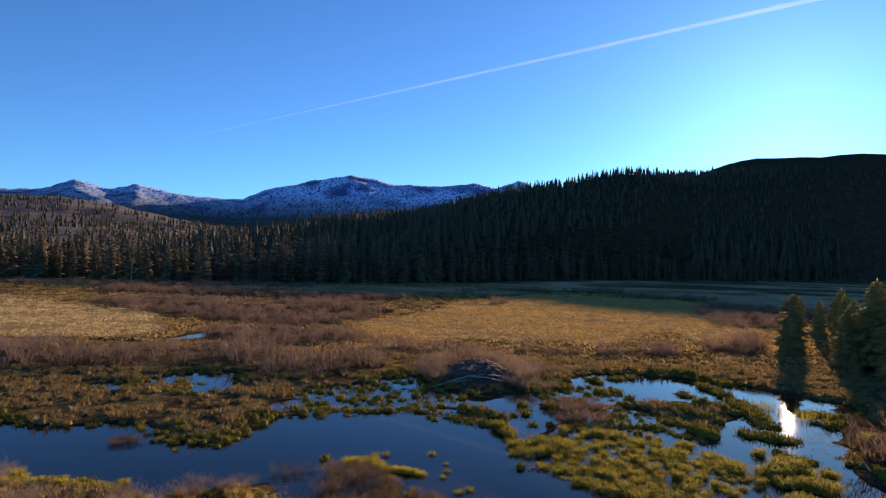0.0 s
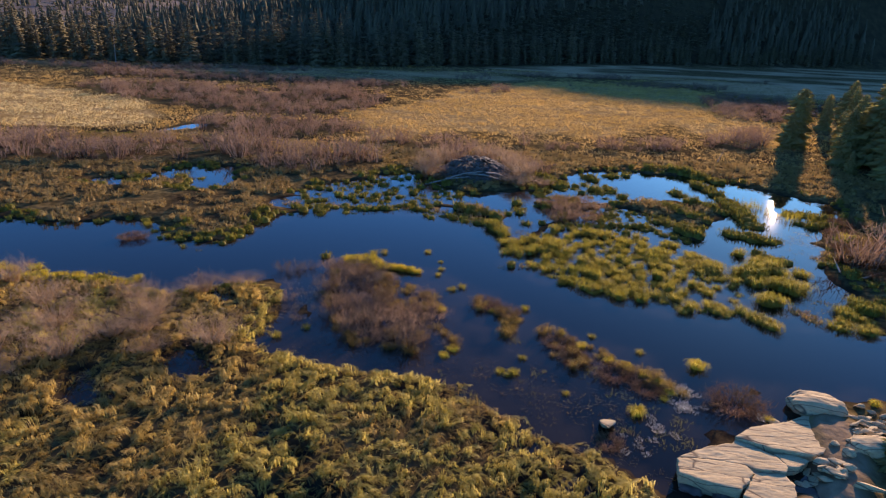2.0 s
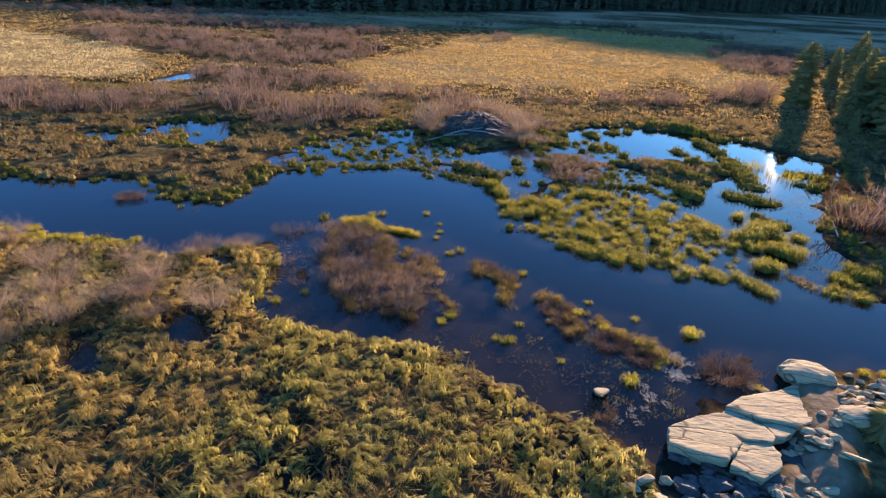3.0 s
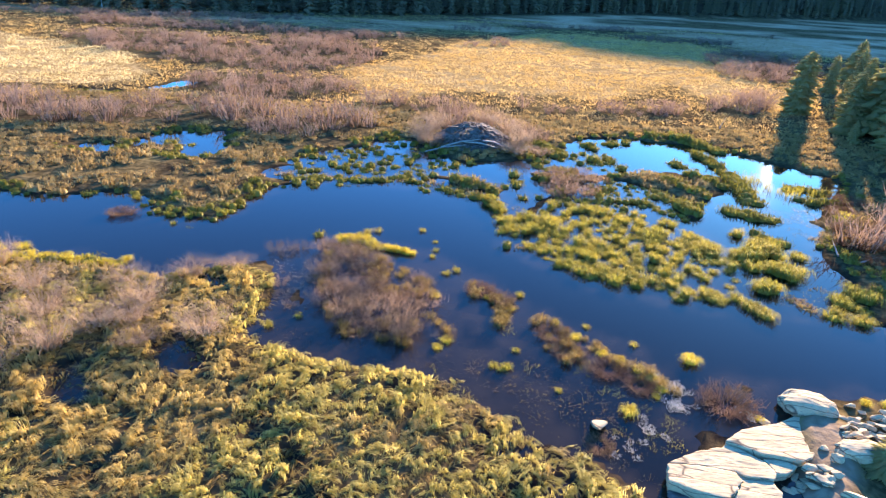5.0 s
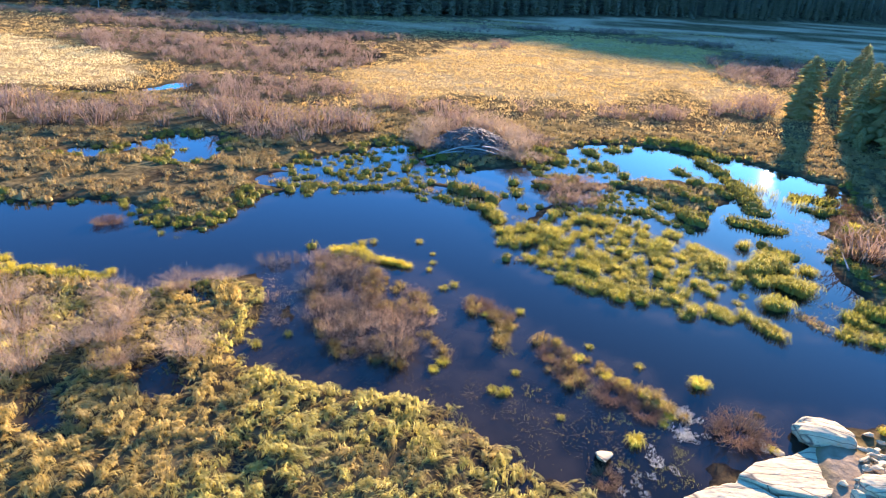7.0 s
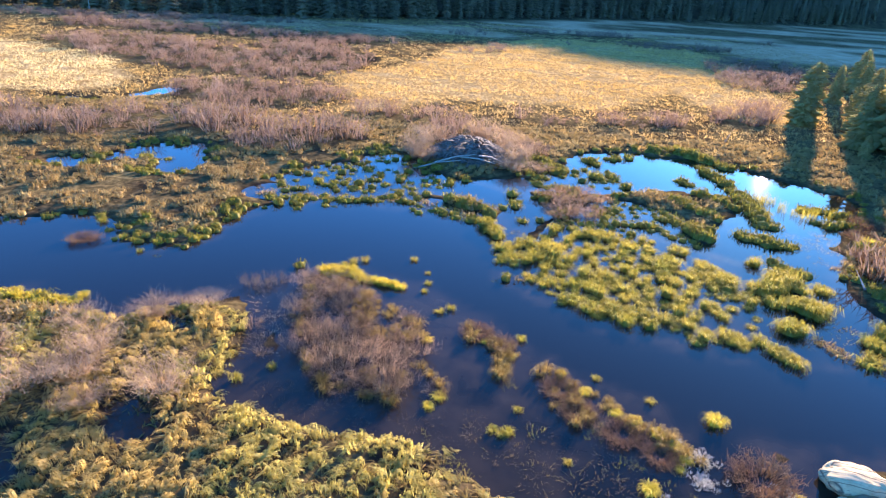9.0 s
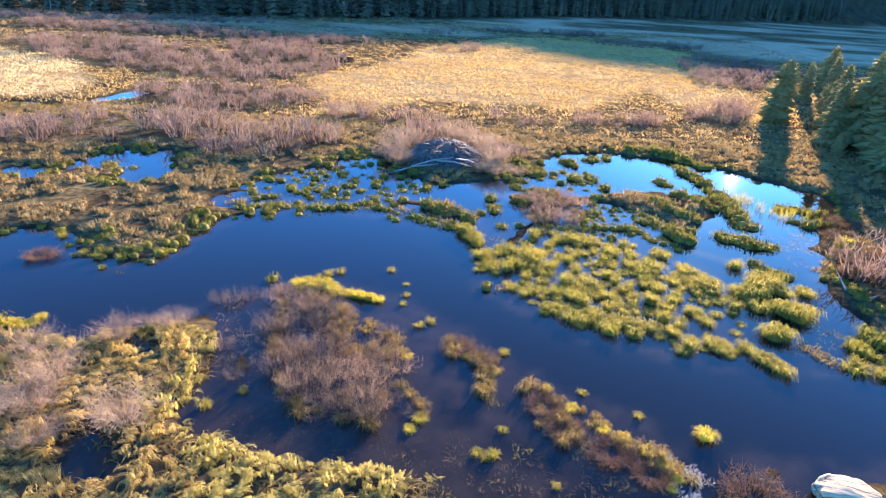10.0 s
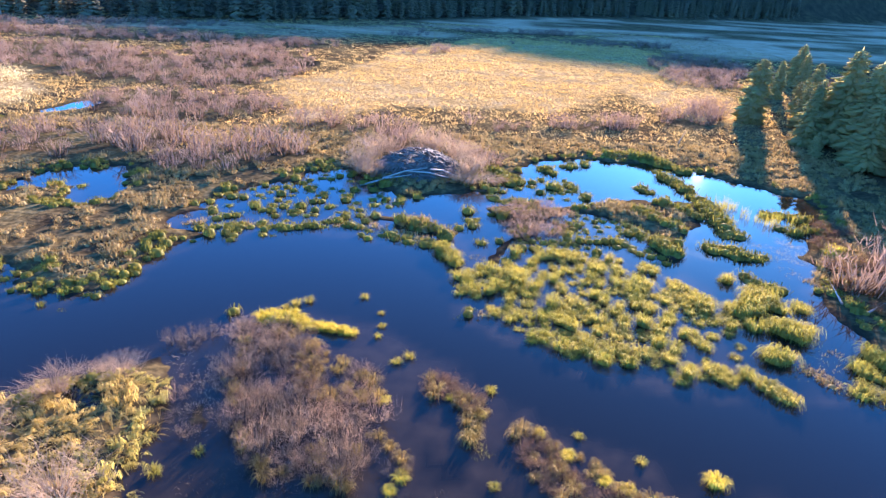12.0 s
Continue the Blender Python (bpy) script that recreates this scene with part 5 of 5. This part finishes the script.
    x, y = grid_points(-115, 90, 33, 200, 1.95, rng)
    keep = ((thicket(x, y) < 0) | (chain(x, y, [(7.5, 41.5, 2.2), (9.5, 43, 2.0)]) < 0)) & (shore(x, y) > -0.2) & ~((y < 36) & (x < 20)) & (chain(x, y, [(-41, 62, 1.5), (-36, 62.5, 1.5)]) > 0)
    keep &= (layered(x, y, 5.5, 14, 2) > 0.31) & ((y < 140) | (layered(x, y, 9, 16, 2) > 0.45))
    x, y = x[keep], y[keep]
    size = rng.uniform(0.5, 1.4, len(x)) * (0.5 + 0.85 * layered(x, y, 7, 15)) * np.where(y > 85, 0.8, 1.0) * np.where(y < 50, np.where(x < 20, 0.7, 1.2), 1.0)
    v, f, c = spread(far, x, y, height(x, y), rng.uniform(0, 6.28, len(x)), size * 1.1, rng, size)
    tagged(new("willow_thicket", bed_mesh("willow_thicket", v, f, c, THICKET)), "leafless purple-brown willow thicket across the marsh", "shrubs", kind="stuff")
    # dark blades added inside each far shrub to imitate the shade at its base
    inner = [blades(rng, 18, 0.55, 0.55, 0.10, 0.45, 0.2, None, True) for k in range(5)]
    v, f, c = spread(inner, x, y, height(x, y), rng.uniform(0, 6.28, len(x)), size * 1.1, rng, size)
    tagged(new("willow_undergrowth", bed_mesh("willow_undergrowth", v, f, c, DUSKTWIG)), "dark-coloured twigs standing in for shade deep in the willow thicket", "shrubs", kind="stuff")


build_tussocks()
build_reeds()
build_strip()
build_pond_stalks()
build_meadow()
build_willows()


# ---------------------------------------------------------------- rocks
def stone_mesh(name, outline, low, tops, mat, seed, rough_size=0.06):
    """A slab over an outline, with a worn rim, sloping top and uneven sides."""
    cx, cy = sum(p[0] for p in outline) / len(outline), sum(p[1] for p in outline) / len(outline)
    n = 150
    total = [math.dist(outline[k], outline[(k + 1) % len(outline)]) for k in range(len(outline))]
    ring = []
    for k in range(n):
        s, e = sum(total) * k / n, 0
        while s > total[e]:
            s -= total[e]
            e += 1
        a, b, t = outline[e], outline[(e + 1) % len(outline)], s / total[e]
        ring.append((a[0] + (b[0] - a[0]) * t, a[1] + (b[1] - a[1]) * t))
    zx, zy, z0, ox, oy = tops if len(tops) == 5 else (*tops, cx, cy)
    v, f = [], []
    rings = [(0.115, 1.0), (0.112, 0.62), (0.06, 0.55), (0.07, 0.34), (0.02, 0.27), (0.008, 0.09), (0.0, 0.03), (0.012, 0.006), (0.04, 0.0)]
    rings += [(0.12 + 0.85 * k / 19, 0.0) for k in range(20)]
    for inset, drop in rings:
        for k, (x, y) in enumerate(ring):
            far = math.hypot(x - cx, y - cy)
            ragged = 0.07 * noise.noise(Vector((x * 1.3, y * 1.3, seed))) + 0.04 * noise.noise(Vector((x * 5, y * 5, seed)))
            shrink = (1 - (inset - 0.06) / far if inset < 0.12 else 1 - inset) * (1 - abs(ragged) / far)
            px, py = cx + (x - cx) * shrink, cy + (y - cy) * shrink
            top = z0 + zx * (px - ox) + zy * (py - oy)
            w = noise.noise(Vector((px * 1.4 + seed, py * 2.2, drop * 2))) * rough_size + noise.noise(Vector((px * 4 + seed, py * 9, drop * 5))) * rough_size * 0.5
            bed = 3.2 * noise.noise(Vector(((px + 0.3 * py) * 0.3 + seed, (py - 0.3 * px) * 1.1, seed))) + 0.8 * noise.noise(Vector((px * 2, py * 4, seed)))
            step = math.floor(bed) + min(1.0, (bed - math.floor(bed)) * 5)
            z = top + (low - top) * drop + w + (0.006 * step if drop < 0.05 else 0.0)
            v.append((px + w * (0.5 if drop > 0.01 else 0), py - w * (0.5 if drop > 0.01 else 0), z))
    for r in range(len(rings) - 1):
        for k in range(n):
            a, b = r * n + k, r * n + (k + 1) % n
            f.append((a, b, b + n, a + n))
    me = bpy.data.meshes.new(name)
    me.from_pydata(v, [], f + [tuple(range((len(rings) - 1) * n, len(rings) * n))])
    me.materials.append(mat)
    bm = bmesh.new()
    bm.from_mesh(me)
    bmesh.ops.recalc_face_normals(bm, faces=bm.faces)
    for face in bm.faces:
        face.smooth = True
    bm.to_mesh(me)
    bm.free()
    return me


def boulder_mesh(name, rx, ry, rz, mat, seed, flat=0.5, detail=4):
    """A rounded, slightly faceted boulder with its foot below the ground."""
    bm = bmesh.new()
    bmesh.ops.create_icosphere(bm, subdivisions=detail, radius=1)
    for v in bm.verts:
        p = v.co.copy()
        k = 1 + 0.22 * noise.noise(p * 1.3 + Vector((seed, 0, 0))) + 0.09 * noise.noise(p * 3.5 + Vector((0, seed, 0))) + 0.03 * noise.noise(p * 9)
        p *= k
        if p.z < -0.3:
            p.z = -0.3 + (p.z + 0.3) * 0.2
        p.z = p.z if p.z < flat else flat + (p.z - flat) * 0.45
        v.co = Vector((p.x * rx, p.y * ry, p.z * rz))
    for face in bm.faces:
        face.smooth = True
    me = bpy.data.meshes.new(name)
    bm.to_mesh(me)
    bm.free()
    me.materials.append(mat)
    return me


def chunk_mesh(name, rx, ry, rz, mat, seed):
    """An angular broken stone: the hull of scattered points with worn edges."""
    pick = random.Random(seed)
    bm = bmesh.new()
    for k in range(16):
        p = Vector((pick.gauss(0, 1), pick.gauss(0, 1), pick.gauss(0, 1))).normalized()
        bm.verts.new((p.x * rx * pick.uniform(0.8, 1.1), p.y * ry * pick.uniform(0.8, 1.1), max(p.z, -0.6) * rz * pick.uniform(0.7, 1.0)))
    hull = bmesh.ops.convex_hull(bm, input=bm.verts)
    bmesh.ops.delete(bm, geom=[g for g in hull["geom_interior"] if isinstance(g, bmesh.types.BMVert)], context="VERTS")
    bmesh.ops.bevel(bm, geom=list(bm.edges), offset=0.12 * min(rx, ry, rz), segments=2, profile=0.5, affect="EDGES")
    me = bpy.data.meshes.new(name)
    bm.to_mesh(me)
    bm.free()
    me.materials.append(mat)
    return me


def build_outcrop():
    rock = tagged(new("granite_outcrop"), "pale cracked granite outcrop at the water's edge", "rock")
    level = (-0.02, -0.05, 0.40, 10.0, 14.8)
    slabs = [([(10.4, 16.05), (11.16, 16.69), (12.54, 17.24), (13.3, 17.75), (14.1, 17.85), (13.95, 16.97), (13.37, 16.3), (12.82, 15.62), (12.47, 15.46), (11.91, 15.55), (11.32, 15.59), (10.93, 15.78)], (-0.03, -0.07, 0.36, 12.0, 16.2)),
             ([(11.33, 15.45), (11.87, 15.43), (12.28, 15.3), (11.78, 14.93), (11.44, 14.86)], (-0.05, -0.05, 0.31, 11.8, 15.2)),
             ([(8.25, 14.84), (9.26, 15.46), (10.18, 15.75), (10.36, 15.95), (10.89, 15.67), (11.24, 15.29), (11.38, 14.85), (11.21, 14.55), (10.4, 14.61), (10.14, 14.77), (9.3, 14.86)], level)]
    slabs += [([(8.21, 14.78), (9.28, 14.80), (10.1, 14.69), (10.22, 14.42), (9.89, 13.98), (9.52, 13.58), (8.55, 13.83), (8.02, 14.05)], level),
             ([(10.16, 14.68), (10.39, 14.53), (11.18, 14.48), (11.24, 14.08), (11.02, 13.57), (10.33, 13.03), (10.01, 13.12), (9.58, 13.43), (9.93, 13.93), (10.28, 14.38)], (-0.03, -0.03, 0.36, 10.5, 14.0))]
    for k, (outline, tops) in enumerate(slabs):
        part("slab", stone_mesh("slab", outline, -0.6, tops, GRANITE, k * 3.7, 0.016), rock)
    # crumbled blocks in the broken hollow, along the foot and over the rubble below it
    for k in range(116):
        u = rng.uniform(0, 1)
        if k < 20:
            x, y, s = rng.uniform(11.6, 12.9), rng.uniform(14.5, 15.3), rng.uniform(0.09, 0.24)
        elif k < 40:
            x, y, s = 8.1 + 2.6 * u, 13.85 - 0.9 * u + rng.normal(0, 0.16), rng.uniform(0.08, 0.26)
        elif k < 52:
            x, y, s = 10.5 + 1.3 * u, 12.6 + 0.3 * u + rng.normal(0, 0.12), rng.uniform(0.07, 0.2)
        else:
            x, y, s = 7.9 + 2.9 * u, 12.2 + 1.2 * rng.uniform(0, 1), rng.uniform(0.08, 0.3)
        # blocks on the near foot and below it take the shadow-dark colour
        block = part("block", chunk_mesh("block", s * 1.5, s, s * 0.7, GRANITE if k < 20 or 40 <= k < 52 else RUBBLE, k + 40), rock)
        block.matrix_basis = pose(x, y, float(height(x, y)) + (0.04 if k < 20 or 40 <= k < 52 else -0.01), rng.normal(0, 8), rng.normal(0, 8), rng.uniform(-50, 50))


def build_stones():
    stones = [(14.2, 18.35, 0.98, 0.70, 0.60, "large rounded pale boulder on the outcrop's end"), (14.55, 16.05, 0.82, 0.45, 0.34, "grey flat granite stone beside a juniper"),
              (15.3, 17.8, 0.35, 0.25, 0.3, ""), (15.7, 17.5, 0.4, 0.22, 0.25, ""), (16.3, 18.0, 0.45, 0.25, 0.28, ""), (15.5, 17.2, 0.5, 0.2, 0.22, ""), (14.9, 16.8, 0.45, 0.2, 0.22, "")]
    stones += [(14.4, 16.4, 0.25, 0.2, 0.22, ""), (14.0, 16.2, 0.28, 0.22, 0.25, ""), (16.7, 17.8, 0.5, 0.3, 0.3, ""), (13.6, 15.6, 0.3, 0.3, 0.3, ""), (13.2, 14.9, 0.28, 0.25, 0.25, ""),
              (15.7, 18.7, 0.3, 0.2, 0.25, ""), (13.3, 14.1, 0.65, 0.16, 0.3, ""), (12.2, 13.05, 0.5, 0.2, 0.3, ""), (11.6, 13.35, 0.26, 0.2, 0.22, ""), (13.0, 15.2, 0.36, 0.26, 0.22, ""), (12.6, 14.95, 0.45, 0.18, 0.25, ""), (13.4, 16.1, 0.26, 0.2, 0.16, ""), (16.2, 17.0, 0.35, 0.25, 0.25, ""), (17.3, 17.2, 0.5, 0.35, 0.3, "")]
    stones += [(7.0, 12.7, 0.4, 0.3, 0.3, ""), (7.6, 12.8, 0.3, 0.25, 0.3, ""), (6.6, 12.4, 0.3, 0.25, 0.2, ""), (7.3, 12.2, 0.35, 0.25, 0.25, ""), (6.55, 16.6, 0.42, 0.5, 0.34, "white stone standing in dark shallow water"),
              (12.3, 17.6, 0.3, 0.25, 0.25, ""), (1.8, 40.6, 0.5, 0.3, 0.4, "")]
    for k, (x, y, rx, ry, rz, label) in enumerate(stones):
        if rx < 0.8:
            rx, ry, rz = rx * 0.85, ry * 0.8, rz * 0.65
        ob = new("boulder" if rx > 0.8 else "stone", boulder_mesh("boulder", rx, ry, rz, GRANITE, k * 5.3, 0.55, 5) if rx > 0.8 else chunk_mesh("stone", rx, ry, rz, GRANITE, k))
        lean = -24 if label.startswith("white") else 0
        ob.matrix_basis = pose(x, y, max(float(height(x, y)), -0.1) + (0.22 if lean else 0.25 * rz), lean, 0, -15 + 30 * ((k * 37) % 10) / 10)
        tagged(ob, label or "small pale granite stone on the bank", "rock", "granite stones on the bank")
    # the loose stones heaped beyond the sandy gully
    shapes = [chunk_mesh("stone", 0.22, 0.16, 0.13, GRANITE, 300 + k) for k in range(6)]
    for k in range(60):
        u, w = rng.uniform(0, 1), rng.normal(0, 0.42)
        x, y, s = 14.5 + 2.6 * u + 0.5 * w, 17.5 + 0.5 * u + w - 0.9 * (1 - u) * rng.uniform(0, 1), rng.uniform(0.35, 1.25)
        ob = new("stone", shapes[k % 6])
        ob.matrix_basis = pose(x, y, float(height(x, y)) + 0.05 * s, 0, 0, rng.uniform(-40, 40)) @ Matrix.Diagonal((s * 1.2, s, s, 1))
        tagged(ob, "small pale granite stone on the bank", "rock", "granite stones on the bank")
    juniper = crown_arrays(rng, 0.7, 16, 34, 1.0, 0.0, 0.4, 0.32)
    for x, y, s in ((15.2, 15.6, 1.1), (16.2, 16.2, 1.0), (16.6, 15.0, 1.2)):
        one("juniper_shrub", tri_mesh("juniper_shrub", *juniper, PINE), x, y, float(height(x, y)), s, s, "low olive-green juniper beside granite stones", "shrub", "junipers by the outcrop")


def stick_arrays(a, b, r):
    """A thin three-sided stick from a to b."""
    way = (b - a).normalized()
    side = way.cross(Vector((0, 0, 1))).normalized()
    up = side.cross(way)
    v = []
    for c, k in ((a, 1.0), (a.lerp(b, 0.5) + up * r * 1.5, 0.9), (b, 0.5)):
        for t in (0.3, 2.4, 4.5):
            v.append(c + side * r * k * math.cos(t) + up * r * k * math.sin(t))
    f = []
    for m in (0, 3):
        for k in range(3):
            p, q = m + k, m + (k + 1) % 3
            f += [(p, q, q + 3), (p, q + 3, p + 3)]
    return np.array(v), np.array(f)


def build_lodge():
    """A mound of sticks and mud beside the pool, with peeled logs at its foot."""
    mound = tagged(new("stick_mound"), "dark mound of piled sticks and mud beside the pool", "mound")
    mound.location = (1.8, 52.3, -0.15)
    part("mud_core", boulder_mesh("mud_core", 3.3, 3.1, 1.45, MUD, 70, 0.75, 4), mound, "dark mud core")
    pieces = []
    for k in range(900):
        a, r = rng.uniform(0, 6.28), math.sqrt(rng.uniform(0.02, 1.0))
        z = 1.8 * (1 - r ** 1.6) + 0.12
        p = Vector((3.9 * r * math.cos(a), 3.6 * r * math.sin(a), z))
        t = a + rng.normal(0, 1.0)
        l = rng.uniform(0.4, 1.1)
        d = Vector((math.cos(t) * l, math.sin(t) * l, -l * 0.55 * r + rng.uniform(-0.1, 0.15)))
        pieces.append(stick_arrays(p - d * 0.5, p + d * 0.5, rng.uniform(0.03, 0.075)))
    ob = part("brushwood", tri_mesh("brushwood", *join(pieces), STICK), mound, "grey weathered sticks")
    tagged(ob, kind="stuff")
    for k, (x0, y0, z0, x1, y1, z1) in enumerate(((-4.2, -3.9, 0.1, -0.6, -2.9, 0.75), (-0.7, -2.7, 0.95, 2.1, -3.0, 0.7), (-2.6, -3.2, 0.5, 0.6, -2.3, 1.15), (0.8, -2.5, 1.1, 2.6, -2.6, 0.8))):
        part("log", tri_mesh("log", *stick_arrays(Vector((x0, y0, z0)), Vector((x1, y1, z1)), 0.09), SNAGWOOD, True), mound, "bleached peeled log")


def build_dead_wood():
    """Bleached trunks at the forest's edge, a stump and a stranded log by the east pond."""
    for x, y, h in ((-126, 164, 9), (-96, 162, 7), (-20, 212, 10)):
        v, f = trunk_arrays(h, 0.16, 6)
        snag = new("dead_snag", tri_mesh("dead_snag", v, f, SNAGWOOD, True))
        snag.matrix_basis = pose(x, y, float(height(x, y)), rng.normal(0, 3), rng.normal(0, 3), 0)
        tagged(snag, "bleached standing dead trunk at the forest edge", "dead tree", "dead trunks at the forest edge")
    for x, y, length, turn, tilt in ((22.6, 32.6, 2.2, 160, 88), (23.4, 31.6, 1.5, 120, 87), (27.3, 64.4, 1.6, 20, 25), (24.6, 35.4, 1.2, 60, 86)):
        v, f = trunk_arrays(length, 0.05, 7)
        log = new("bleached_log", tri_mesh("bleached_log", v, f, SNAGWOOD, True))
        log.matrix_basis = pose(x, y, max(float(height(x, y)), -0.02) + 0.08, tilt, 0, turn)
        tagged(log, "pale bleached log stranded in shallow marsh", "log", "stranded logs by the east pond")


build_outcrop()
build_stones()
build_lodge()
build_dead_wood()
